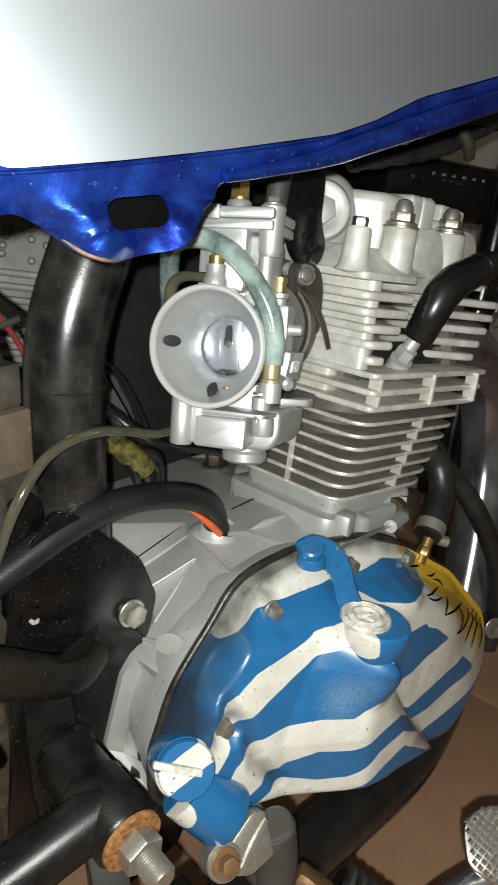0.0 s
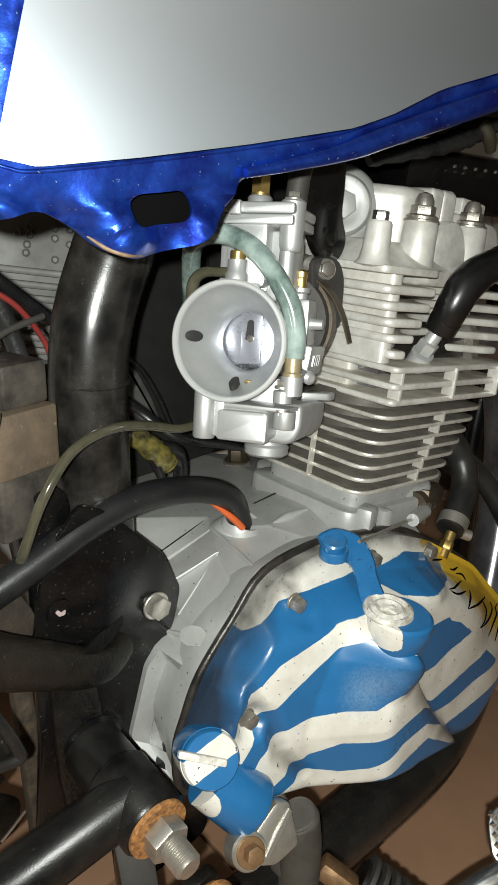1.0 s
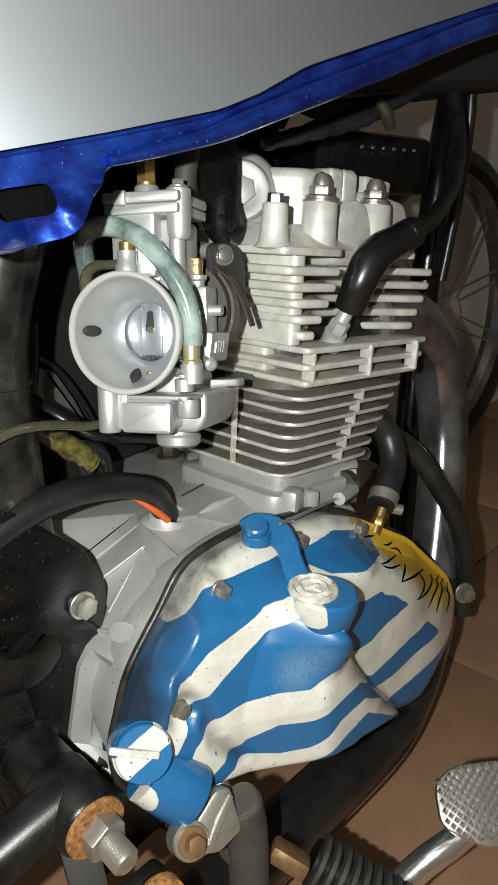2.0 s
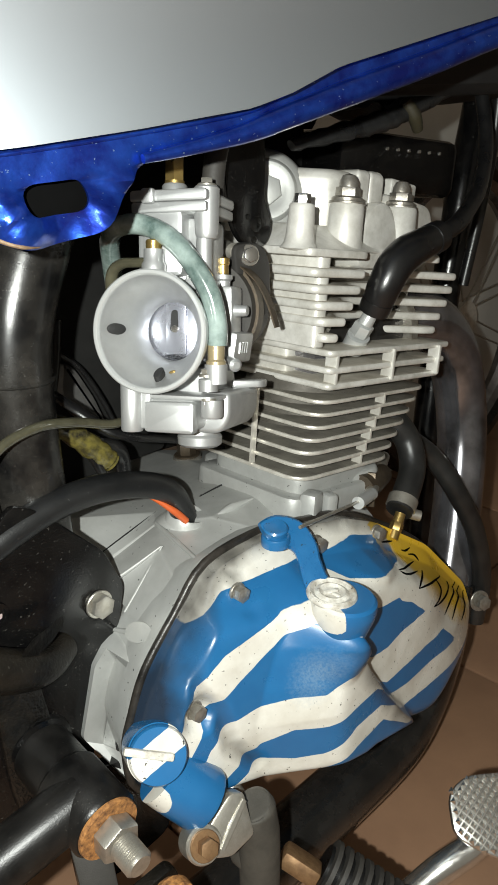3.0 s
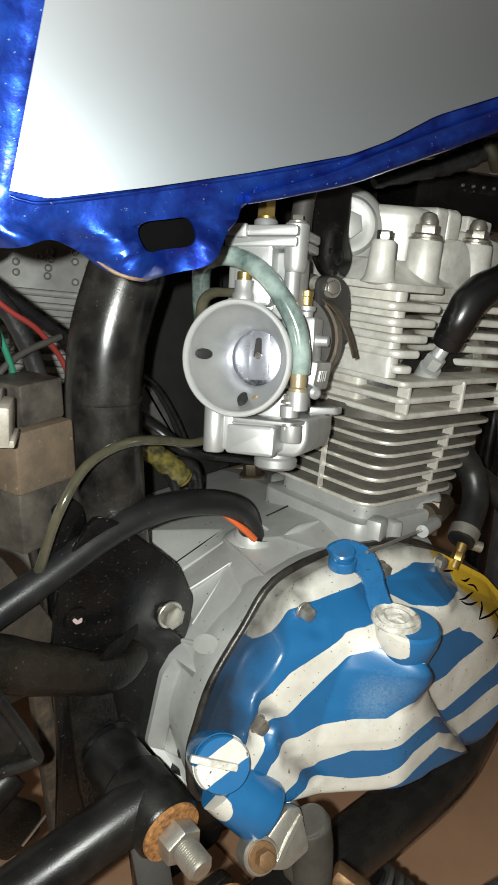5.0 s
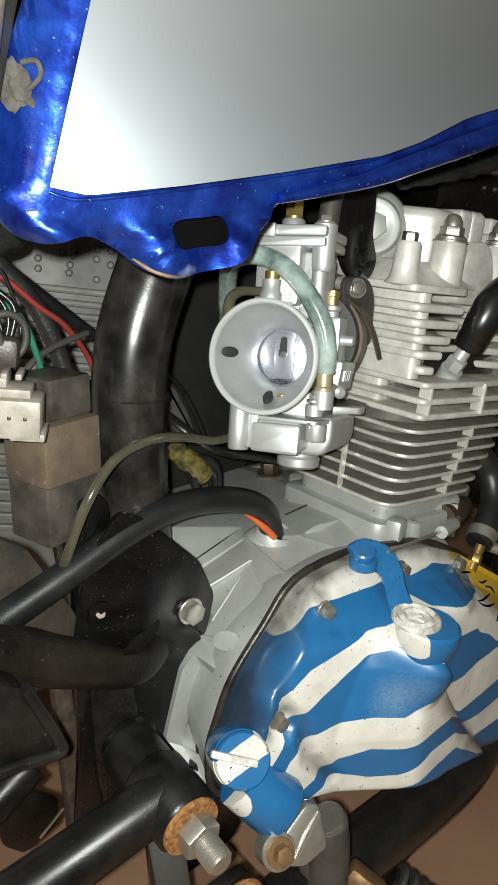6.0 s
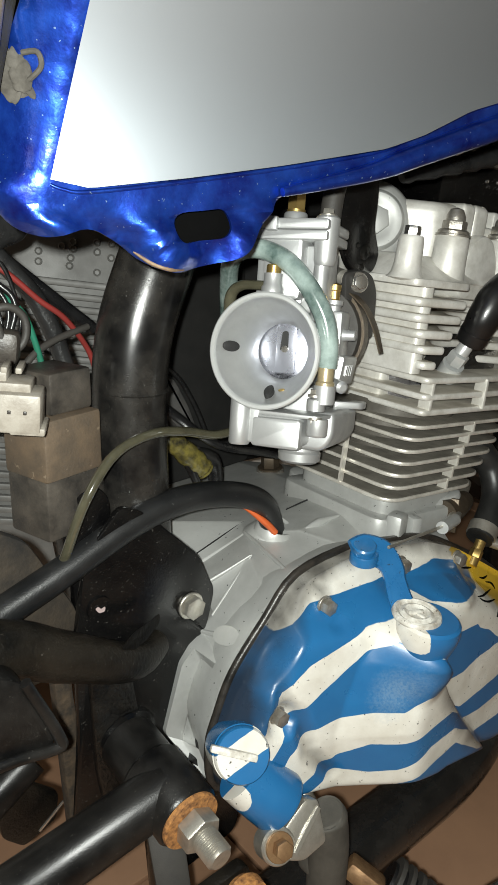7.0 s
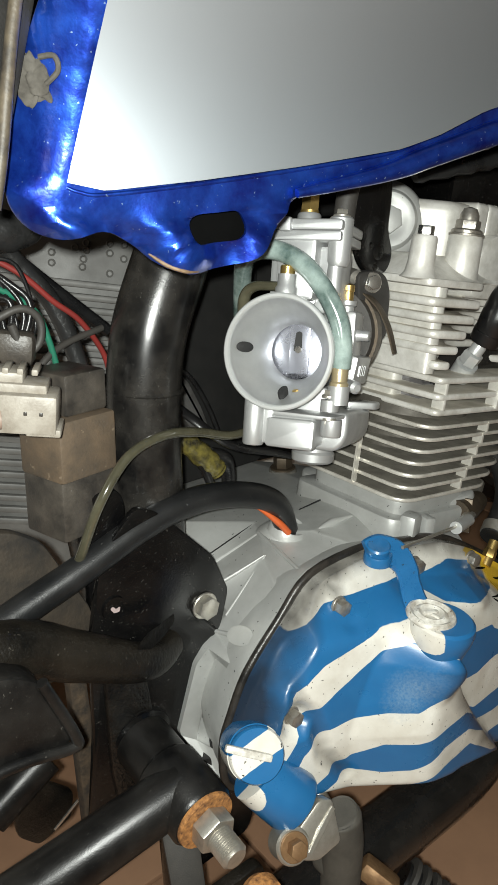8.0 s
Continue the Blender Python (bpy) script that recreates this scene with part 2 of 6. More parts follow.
M_FLOOR = surface("brown_floor_tile", (0.40, 0.23, 0.137), (0.27, 0.152, 0.092), 0.55, 0.0, 6, 0.8, 200, 0.1)
M_LIP = surface("scuffed_grey_plastic", (0.085, 0.082, 0.078), (0.035, 0.034, 0.032), 0.5, 0.0, 60, 0.9, 900, 0.2)
M_WALL = surface("grey_plaster", (0.68, 0.65, 0.6), (0.52, 0.49, 0.44), 0.85, 0.0, 4, 0.6, 150, 0.2)
M_SEAT = surface("black_vinyl", (0.008, 0.0075, 0.007), (0.016, 0.0145, 0.012), 0.55, 0.0, 80, 0.5, 900, 0.25)
M_PIPING = surface("beige_piping", (0.085, 0.068, 0.045), (0.018, 0.014, 0.010), 0.55, 0.0, 110, 1.0, 900, 0.2)
M_BROWN = surface("scorched_clamp_steel", (0.10, 0.075, 0.05), (0.05, 0.04, 0.03), 0.45, 0.5, 120, 0.7, 1200, 0.2)
M_PINK = surface("flaked_white_primer", (0.40, 0.31, 0.30), (0.28, 0.22, 0.21), 0.6, 0.0, 200, 0.4, 900, 0.2)
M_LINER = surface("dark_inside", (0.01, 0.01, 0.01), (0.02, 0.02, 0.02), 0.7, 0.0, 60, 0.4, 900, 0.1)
M_GROUT = surface("dark_tile_joint", (0.07, 0.05, 0.035), (0.05, 0.035, 0.025), 0.85, 0.0, 30, 0.6, 400, 0.2)
M_RUSTB = surface("rusty_bolt", (0.30, 0.18, 0.09), (0.16, 0.085, 0.04), 0.5, 0.6, 200, 0.8, 1800, 0.3)
M_CHROMEB = surface("bright_plated_steel", (0.72, 0.71, 0.68), (0.55, 0.53, 0.48), 0.22, 0.95, 200, 0.5, 1800, 0.1)
M_TAPE = surface("glossy_black_tape", (0.012, 0.012, 0.012), (0.03, 0.03, 0.03), 0.30, 0.0, 60, 0.6, 260, 0.4, depth=0.0012)
M_PUTTY = surface("dried_sealant", (0.060, 0.054, 0.044), (0.022, 0.019, 0.015), 0.85, 0.0, 170, 0.9, 700, 0.3)
M_PINKW = surface("dull_pink_wire", (0.26, 0.19, 0.15), (0.18, 0.125, 0.095), 0.5, 0.0, 90, 0.5, 900, 0.1)
M_WOODY = surface("caked_brown_dirt", (0.060, 0.040, 0.023), (0.010, 0.008, 0.006), 0.85, 0.0, 130, 1.0, 500, 0.8)
M_YELLOWD = surface("faded_yellow_tape", (0.035, 0.03, 0.015), (0.02, 0.016, 0.01), 0.6, 0.0, 90, 0.6, 700, 0.2)
# dirty barrel core, its colour darkened further for the shade between the fins
M_CORE = surface("dirty_shaded_fin_root", (0.11, 0.10, 0.085), (0.05, 0.045, 0.036), 0.6, 0.3, 70, 0.8, 1200, 0.25)
M_SOOT = surface("oily_black_edge", (0.012, 0.011, 0.01), (0.05, 0.042, 0.035), 0.35, 0.1, 90, 0.8, 900, 0.3)
# stained fin faces, with the shade of the gaps put into the colour
M_FIND = surface("stained_shaded_fin_face", (0.24, 0.225, 0.19), (0.11, 0.10, 0.085), 0.5, 0.35, 60, 0.8, 1200, 0.25)
M_ALUD = surface("stained_head_face", (0.66, 0.63, 0.56), (0.32, 0.29, 0.24), 0.5, 0.3, 45, 0.8, 1200, 0.25)
M_DUSTB = surface("brown_caked_dust", (0.034, 0.025, 0.016), (0.006, 0.005, 0.004), 0.8, 0.0, 55, 1.0, 500, 0.6)
M_RUBBERD = surface("dark_insulator", (0.03, 0.028, 0.026), (0.018, 0.017, 0.016), 0.5, 0.0, 80, 0.6, 1000, 0.2)
M_BRASSD = surface("dull_brass_sleeve", (0.40, 0.33, 0.2), (0.26, 0.2, 0.12), 0.36, 0.5, 150, 0.6, 1800, 0.1)
M_CAPR = surface("glossy_plug_rubber", (0.005, 0.005, 0.0055), (0.012, 0.012, 0.012), 0.32, 0.0, 60, 0.6, 1200, 0.1, coat=0.25, coat_rough=0.12)
M_VOID = surface("unlit_black_plastic", (0.014, 0.014, 0.0135), (0.022, 0.021, 0.02), 0.8, 0.0, 60, 0.6, 900, 0.05, 0.05)
M_HOSEB = surface("oily_black_rubber", (0.012, 0.012, 0.012), (0.028, 0.027, 0.025), 0.36, 0.0, 60, 0.8, 1000, 0.25)
M_SLEEVE = surface("dusty_cable_sleeve", (0.006, 0.0065, 0.007), (0.016, 0.016, 0.016), 0.36, 0.0, 40, 0.9, 1000, 0.2, spots=0.02, spot_col=(0.06, 0.06, 0.058), spot_scale=420)
M_GREASE = surface("greasy_black_dirt", (0.003, 0.003, 0.003), (0.012, 0.010, 0.008), 0.24, 0.0, 120, 0.9, 420, 0.6, 0.12, depth=0.0016)
M_VOID.node_tree.nodes["Principled BSDF"].inputs["Specular IOR Level"].default_value = 0.1
M_RIM = surface("bright_zinc_rim", (0.60, 0.61, 0.60), (0.48, 0.49, 0.49), 0.34, 0.5, 60, 0.5, 2200, 0.06)
M_CHIP = surface("bare_rusty_edge", (0.2, 0.135, 0.08), (0.12, 0.07, 0.035), 0.6, 0.2, 300, 0.8, 1500, 0.4)
# near-black for the shade behind the tank slot and the mane's pen strokes
M_SHADEPEN = surface("shade_and_pen_black", (0.0015, 0.0015, 0.0015), (0.0025, 0.0025, 0.0025), 0.9, 0.0, 60, 0.6, 900, 0.0, 0.05)
M_SHADEPEN.node_tree.nodes["Principled BSDF"].inputs["Specular IOR Level"].default_value = 0.05
M_ENAMEL = surface("glossy_black_enamel", (0.003, 0.003, 0.0032), (0.015, 0.014, 0.0128), 0.33, 0.0, 40, 0.9, 1100, 0.12, 0.16, spots=0.1, spot_col=(0.07, 0.065, 0.058), spot_scale=800, depth=0.0007, spec=0.35)
M_KICK = surface("grey_dusty_rubber", (0.070, 0.063, 0.052), (0.036, 0.032, 0.026), 0.75, 0.0, 55, 0.9, 900, 0.25)

# ---- the shed: floor and walls ----
floor = thing("floor", (0, 0, 0), "brown ceramic floor tiles, dull and dusty", "floor", kind="structure")
part("floor_bed", block(pose(0.5, -0.385, 0.115), 5.2, 2.53, 0.1), M_GROUT, floor)
for wx, wy, sx, sy, nm in ((0.5, 0.83, 5.0, 0.1, "wall_north"), (0.5, -1.6, 5.0, 0.1, "wall_south"), (3.05, -0.385, 0.1, 2.33, "wall_east"), (-2.05, -0.385, 0.1, 2.33, "wall_west")):
    solo(nm, block(pose(wx, wy, 1.25), sx, sy, 2.5), M_WALL, "plain grey plastered shed wall", "wall", kind="structure")
solo("ceiling", block(pose(0.5, -0.385, 2.55), 5.2, 2.53, 0.1), M_WALL, "plain grey plastered ceiling", "ceiling", kind="structure")

# ---- engine: crankcase ----
engine = thing("motorcycle_engine", (0.32, 0.34, 0.38), "air-cooled motorcycle engine with a blue and white striped side cover", "engine")
SIDE = fr((0, 0, 0), (0, -1, 0), (1, 0, 0))      # local x = ahead, local y = up, local z = out to the right side
REAR_EDGE = [(0.174, 0.456), (0.171, 0.488), (0.178, 0.508), (0.190, 0.531), (0.2145, 0.556), (0.240, 0.578)]
TOP_EDGE = [(0.287, 0.580), (0.324, 0.571), (0.352, 0.564), (0.386, 0.547), (0.452, 0.500), (0.513, 0.435)]
LOW_EDGE = [(0.528, 0.402), (0.516, 0.377), (0.488, 0.358), (0.452, 0.352), (0.41, 0.362), (0.36, 0.383), (0.31, 0.410), (0.25, 0.430), (0.20, 0.445)]
COVER = REAR_EDGE + TOP_EDGE + LOW_EDGE
COVER_BOLTS = [(0.247, 0.562), (0.202, 0.511), (0.318, 0.5615), (0.384, 0.5405)]
CREASE = [(0.2096, 0.553), (0.2049, 0.542), (0.2005, 0.533), (0.203, 0.524), (0.2118, 0.509), (0.2165, 0.483), (0.231, 0.462)]
BOLT_CREASE = [(0.2405, 0.581), (0.2451, 0.574), (0.2499, 0.567)]
STEP_LINE = [(0.40, 0.374), (0.44, 0.342), (0.471, 0.3205), (0.50, 0.303), (0.527, 0.291), (0.56, 0.276)]   # height, place ahead


def along(pts, v, k):
    """Value of the other coordinate at v along a run of points sorted by coordinate k."""
    pts = sorted(pts, key=lambda p: p[k])
    if v <= pts[0][k]:
        return pts[0][1 - k]
    for a, b in zip(pts, pts[1:]):
        if v <= b[k]:
            return a[1 - k] + (b[1 - k] - a[1 - k]) * (v - a[k]) / (b[k] - a[k])
    return pts[-1][1 - k]


def ease(a, b, t):
    t = min(max((t - a) / (b - a), 0), 1)
    return t * t * (3 - 2 * t)


def from_line(line, x, z):
    """Distance of a place on the cover from a run of edge points."""
    best = 1.0
    for (xa, za), (xb, zb) in zip(line, line[1:]):
        dx, dz = xb - xa, zb - za
        t = min(max(((x - xa) * dx + (z - za) * dz) / (dx * dx + dz * dz), 0), 1)
        best = min(best, math.hypot(x - xa - t * dx, z - za - t * dz))
    return best


def soft_min(k, *vs):
    return -math.log(sum(math.exp(-v / k) for v in vs)) * k


def cover_height(x, z):
    """How far the side cover stands out from its joint plane."""
    r = x - along(REAR_EDGE, z, 1) - max(z - 0.578, 0) * 2.4
    rear = along([(-0.1, -0.1), (0.0, 0.012), (0.009, 0.031), (0.062, 0.043), (0.102, 0.074), (0.2, 0.15)], r, 0)
    t = along([REAR_EDGE[-1]] + TOP_EDGE, x, 0) - z
    top = 0.010 + 0.5 * t if t < 0.018 else 0.019 + 1.9 * (t - 0.018)
    t = z - along(LOW_EDGE, x, 0)
    h = soft_min(0.0028, rear, top, 0.014 + 2.3 * t - 0.55 * min(max(x - 0.300, 0), 0.06), 0.073 - 0.05 * max(x - 0.274, 0))
    # the clutch bulge ends in a soft step; the front lobe lies lower
    d = x - along(STEP_LINE, z, 0)
    if d > -0.002:
        ahead = 0.011 + (0.5 + 0.4 * ease(0.45, 0.52, z)) * max(along(TOP_EDGE + LOW_EDGE[:2], z, 1) - x, 0)
        lobe = soft_min(0.005, top, 0.012 + (1.5 - 0.8 * ease(0.39, 0.46, x)) * t, ahead, 0.055 - 0.08 * min(d, 0.1))
        h += (lobe - h) * ease(-0.001, 0.010, d) * (1 - 0.85 * ease(0.525, 0.55, z) * (1 - ease(0.36, 0.40, x)))
    # raised pad between the two upper bolts
    h += 0.005 * (1 - ease(0.6, 1.25, math.hypot((x - 0.352) / 0.030, (z - 0.5405 + (x - 0.352) * 0.33) / 0.0105)))
    h += 0.014 * (1 - ease(0.0, 0.026, math.hypot(x - 0.283, (z - 0.534) * 0.8)))
    h -= 0.0035 * (1 - ease(0.0, 0.008, from_line(CREASE, x, z))) + 0.002 * (1 - ease(0.0, 0.004, from_line(BOLT_CREASE, x, z)))
    for bx, bz in COVER_BOLTS:
        q = math.hypot(x - bx, z - bz)
        h += (min(h, 0.026) - h) * (1 - ease(0.005, 0.012, q))
    return h
FLARE = [(0.34 + (x - 0.34) * 0.9, min(0.49 + (z - 0.49) * 0.82, 0.555)) for x, z in COVER]
CASE = [(0.225, 0.42), (0.232, 0.5), (0.255, 0.548), (0.275, 0.555), (0.35, 0.553), (0.43, 0.535), (0.48, 0.47), (0.49, 0.41), (0.42, 0.36), (0.28, 0.38)]
SHOULDER = dict(
    a=(0.214, 0.390, 0.577), a2=(0.207, 0.375, 0.549), s=(0.2195, 0.356, 0.561), b=(0.2205, 0.352, 0.556), k0=(0.258, 0.345, 0.571), k1=(0.244, 0.285, 0.572),
    w=(0.240, 0.318, 0.570), w0=(0.209, 0.335, 0.551), c=(0.221, 0.335, 0.537), r=(0.210, 0.320, 0.538), d=(0.200, 0.320, 0.531),
    p1=(0.228, 0.284, 0.558), p2=(0.207, 0.284, 0.538), p3=(0.193, 0.284, 0.524), e=(0.189, 0.311, 0.528), i0=(0.195, 0.312, 0.516), i1=(0.195, 0.291, 0.513),
    j0=(0.1958, 0.3128, 0.5150), j2=(0.182, 0.319, 0.4625), p4=(0.191, 0.291, 0.488), p5=(0.182, 0.291, 0.464), i2=(0.178, 0.314, 0.460), f=(0.181, 0.313, 0.518), g=(0.166, 0.314, 0.473), p6=(0.183, 0.292, 0.436))
DECK = dict(
    t1=(0.298, 0.285, 0.570), t2=(0.334, 0.285, 0.563), t3=(0.385, 0.285, 0.549), n1=(0.280, 0.315, 0.577), n2=(0.318, 0.315, 0.5755), n3=(0.343, 0.310, 0.568),
    u0=(0.270, 0.362, 0.569), u1=(0.300, 0.350, 0.573), u2=(0.337, 0.350, 0.575), u3=(0.352, 0.322, 0.572), b0=(0.261, 0.46, 0.563), b1=(0.316, 0.48, 0.551), b2=(0.36, 0.46, 0.556), b3=(0.40, 0.42, 0.552))
CASTING = {**SHOULDER, **DECK}
FACETS = ("a u0 s", "s u0 k0 b", "b k0 w w0", "a s b a2", "w r c w0", "k0 k1 p1 w", "w p1 p2 r", "r p2 p3 d", "c r d", "d p3 e", "e p3 i1 i0", "i0 i1 j0", "j0 i1 p4 j2", "p4 p5 j2",
          "e i0 f", "f i0 i2 g", "i0 j0 j2 i2", "i2 j2 p5", "g i2 p5 p6", "k0 n1 t1 k1", "n1 n2 t2 t1", "n2 n3 t3 t2", "u0 u1 n1 k0", "u1 u2 n2 n1", "u2 u3 n3 n2", "a b0 u0", "b0 b1 u1 u0", "b1 b2 u2 u1", "b2 b3 u3 u2")
SH = {k: Vector(v) for k, v in CASTING.items()}
WALLN = (SH["p2"] - SH["p1"]).cross(SH["d"] - SH["p1"]).normalized()
WALLN = WALLN if WALLN.y < 0 else -WALLN
KNOB = SH["p2"].lerp(SH["d"], 0.30) + Vector((0, 0, 0.001))
ribs = [tube([SH["w"] + Vector((0.002, 0, 0.001)), SH["w"].lerp(SH["r"], 0.5) + WALLN * 0.0005, SH["r"]], [0.0006, 0.0012, 0.0008], 10),
        tube([SH["w"] + Vector((0.001, 0, 0.001)), SH["w"].lerp(SH["w0"], 0.5), SH["w0"]], [0.0007, 0.0013, 0.0016], 10),
        tube([SH["d"], SH["d"].lerp(KNOB, 0.5) + WALLN * 0.0006, KNOB], [0.0012, 0.0018, 0.0022], 10),
        tube([SH["k0"], SH["k0"].lerp(SH["k1"], 0.5), SH["k1"]], [0.0012, 0.0016, 0.0012], 10),
        tube([SH["n1"] + Vector((0.006, 0, -0.001)), SH["n1"].lerp(SH["n2"], 0.5), SH["n2"]], [0.001, 0.0034, 0.001], 12)]
crankcase = part("crankcase", join(
    casting(CASTING, FACETS, 0.0016, (0.006, 0.05, -0.01)),
    prism(SIDE, rounded(FLARE, 0.006), -0.33, -0.278, 0.0012, top=rounded(COVER, 0.006)),
    prism(SIDE, rounded(COVER, 0.006), -0.2785, -0.2745),
    prism(SIDE, rounded(CASE, 0.004), -0.46, -0.3115, 0.003),
    lathe(fr(KNOB, WALLN, KNOB - SH["d"]) @ Matrix.Diagonal((1.7, 1, 1, 1)), [(0, -0.004), (0.0062, -0.004), (0.0058, 0.0006), (0.0048, 0.0018), (0.0030, 0.0022), (0, 0.0022)], 28),
    lathe(fr((0.272, 0.334, 0.567), (0.1, -0.35, 0.9)), [(0, -0.004), (0.020, -0.004), (0.0165, 0.002), (0.0135, 0.006), (0, 0.0065)], 36),
    prism(pose(0.35, 0.305, 0.562), rounded([(-0.006, -0.010), (0.07, -0.024), (0.085, 0.1), (-0.004, 0.1)], 0.012), 0, 0.013, 0.003),
    lathe(fr((0.361, 0.440, 0.548), (0, 0, 1)), [(0, 0), (0.012, 0), (0.0105, 0.010), (0, 0.010)], 24),
    *ribs), M_CASE, engine, "grey cast-aluminium crankcase", 30)
for p, q, w in (("s", "u0", 0.0006), ("u1", "u2", 0.0009), ("k1", "t1", 0.0008)):
    part("case_seam", tube([SH[p], SH[p].lerp(SH[q], 0.5), SH[q]], [w * 0.7, w, w * 0.5], 8), M_LINER, crankcase)
part("bolt", bolt_head(fr((0.361, 0.440, 0.5605), (0, 0, 1)), 0.0140, 0.010, 0.0108), M_BROWN, crankcase, "dark bolt head")
part("spacer", lathe(fr((0.361, 0.440, 0.5575), (0, 0, 1)), [(0, 0), (0.0122, 0), (0.0118, 0.0030), (0.0105, 0.0034), (0, 0.0034)], 24), M_BOLT, crankcase)
part("dowel_pin", lathe(fr((0.1805, 0.2965, 0.4675), (-0.5, -0.8, 0)), [(0, -0.004), (0.0032, -0.004), (0.003, 0.0004), (0, 0)], 14), M_LINER, crankcase)
part("grommet", lathe(fr((0.272, 0.332, 0.571), (0.2, -0.3, 0.9)), [(0.0085, 0), (0.0140, 0), (0.0132, 0.005), (0.0115, 0.0072), (0.0092, 0.006)], 28), M_CASE, crankcase)


# ---- engine: painted side cover ----
UPPER_EDGES = (
    ((0.17, 0.510), (0.2014, 0.5457), (0.2106, 0.5532), (0.2203, 0.5588), (0.236, 0.566), (0.265, 0.564), (0.293, 0.562), (0.3253, 0.5555), (0.352, 0.553), (0.385, 0.539), (0.41, 0.524), (0.48, 0.48)),
    ((0.17, 0.480), (0.186, 0.503), (0.194, 0.514), (0.205, 0.530), (0.221, 0.540), (0.262, 0.550), (0.281, 0.552), (0.313, 0.5505), (0.3233, 0.5426), (0.3442, 0.536), (0.3632, 0.5308), (0.3848, 0.523), (0.404, 0.518), (0.48, 0.47)),
    ((0.17, 0.465), (0.190, 0.486), (0.200, 0.499), (0.212, 0.513), (0.240, 0.529), (0.273, 0.544), (0.297, 0.532), (0.3213, 0.5254), (0.3414, 0.5177), (0.3619, 0.514), (0.3648, 0.5094), (0.3774, 0.5017), (0.3965, 0.484), (0.48, 0.43)),
    ((0.17, 0.440), (0.195, 0.470), (0.203, 0.487), (0.218, 0.498), (0.2527, 0.5027), (0.2679, 0.502), (0.2804, 0.510), (0.298, 0.5095), (0.3267, 0.4874), (0.3443, 0.4842), (0.3668, 0.4859), (0.3965, 0.4838), (0.48, 0.43)))
LOWER_EDGES = (
    ((0.17, 0.435), (0.220, 0.466), (0.235, 0.475), (0.2505, 0.482), (0.2667, 0.481), (0.2869, 0.4836), (0.309, 0.4836), (0.3428, 0.4573), (0.366, 0.4564), (0.3954, 0.4549), (0.4284, 0.4497), (0.4485, 0.4286), (0.52, 0.38)),
    ((0.17, 0.425), (0.236, 0.463), (0.2511, 0.4597), (0.2646, 0.460), (0.2874, 0.469), (0.313, 0.468), (0.345, 0.446), (0.3692, 0.4402), (0.4031, 0.4382), (0.4485, 0.4285), (0.52, 0.379)),
    ((0.17, 0.410), (0.268, 0.449), (0.2876, 0.4535), (0.3162, 0.4545), (0.345, 0.431), (0.3618, 0.4254), (0.4019, 0.4191), (0.4373, 0.4139), (0.50, 0.40)))


STRIPE_EDGES = UPPER_EDGES + LOWER_EDGES


def paint_of(x, z):
    """Signed distance into the nearest blue stripe, in centimetres: above zero blue, below zero white."""
    zs = [along(list(e), x, 0) for e in STRIPE_EDGES] + [0.0]
    best = -1.0
    for k in (0, 2, 4, 6):
        inside = min(zs[k] - z, z - zs[k + 1])
        if k == 0:
            inside = min(inside, 0.396 + (z - 0.52) * 0.2 - x)
        best = max(best, inside * 100)
    return max(best, -1.0)


MANE_LOW = [(0.380, 0.5365), (0.3947, 0.5300), (0.398, 0.514), (0.403, 0.500), (0.420, 0.482), (0.450, 0.448), (0.475, 0.427), (0.4945, 0.413), (0.53, 0.405)]


def cover_mesh():
    ring0 = rounded(COVER, 0.010, 5)
    rim = []
    for (xa, za), (xb, zb) in zip(ring0, ring0[1:] + ring0[:1]):
        k = max(1, round(math.hypot(xb - xa, zb - za) / 0.003))
        rim += [(xa + (xb - xa) * i / k, za + (zb - za) * i / k) for i in range(k)]
    n, rings = len(rim), 96
    bm = bmesh.new()
    cx, cz = 0.30, 0.495
    band, mane, grime_shade, worn_sheen = [bm.verts.layers.float.new(k) for k in ("band", "mane", "grime_shade", "worn_sheen")]
    rows = []
    for k in range(rings + 1):
        s = 1 - max(k - 3, 0) / (rings - 3)
        row = []
        for x, z in rim:
            px, pz = cx + (x - cx) * s, cz + (z - cz) * s
            h = (0.0, 0.004, 0.009)[k] if k < 3 else max(cover_height(px, pz), 0.0105)
            v = bm.verts.new((px, 0.274 - h, pz))
            v[band] = paint_of(px, pz)
            v[mane] = along(MANE_LOW, px, 0) - pz if px > 0.378 else 0.05
            # dirt at the rim; step and creases also carry painted shade
            step = abs(px - along(STEP_LINE, pz, 0) + 0.001) * 0.62 + max(pz - 0.530, 0)
            v[grime_shade] = min(from_line(REAR_EDGE + TOP_EDGE[:4], px, pz) - 0.007 * ease(0.0, 0.03, 0.540 - pz) * ease(0, 0.02, 0.215 - px), step, from_line(CREASE, px, pz) * 0.8 + 0.003, from_line(BOLT_CREASE, px, pz) + 0.001)
            v[worn_sheen] = max(1 - math.hypot(px - 0.265, (pz - 0.516) * 0.7, (px - 0.262 - (pz - 0.51) * 0.9) * 0.9) / 0.024, 0)
            row.append(v)
            if s == 0:
                break
        rows.append(row)
    for a, b in zip(rows, rows[1:]):
        for i in range(n):
            j = (i + 1) % n
            f = [a[i], a[j], b[j % len(b)], b[i % len(b)]]
            if f[2] is f[3]:
                f.pop()
            bm.faces.new(f)
    bmesh.ops.recalc_face_normals(bm, faces=bm.faces)
    if sum(f.normal.y for f in bm.faces) > 0:
        bmesh.ops.reverse_faces(bm, faces=bm.faces)
    return bm


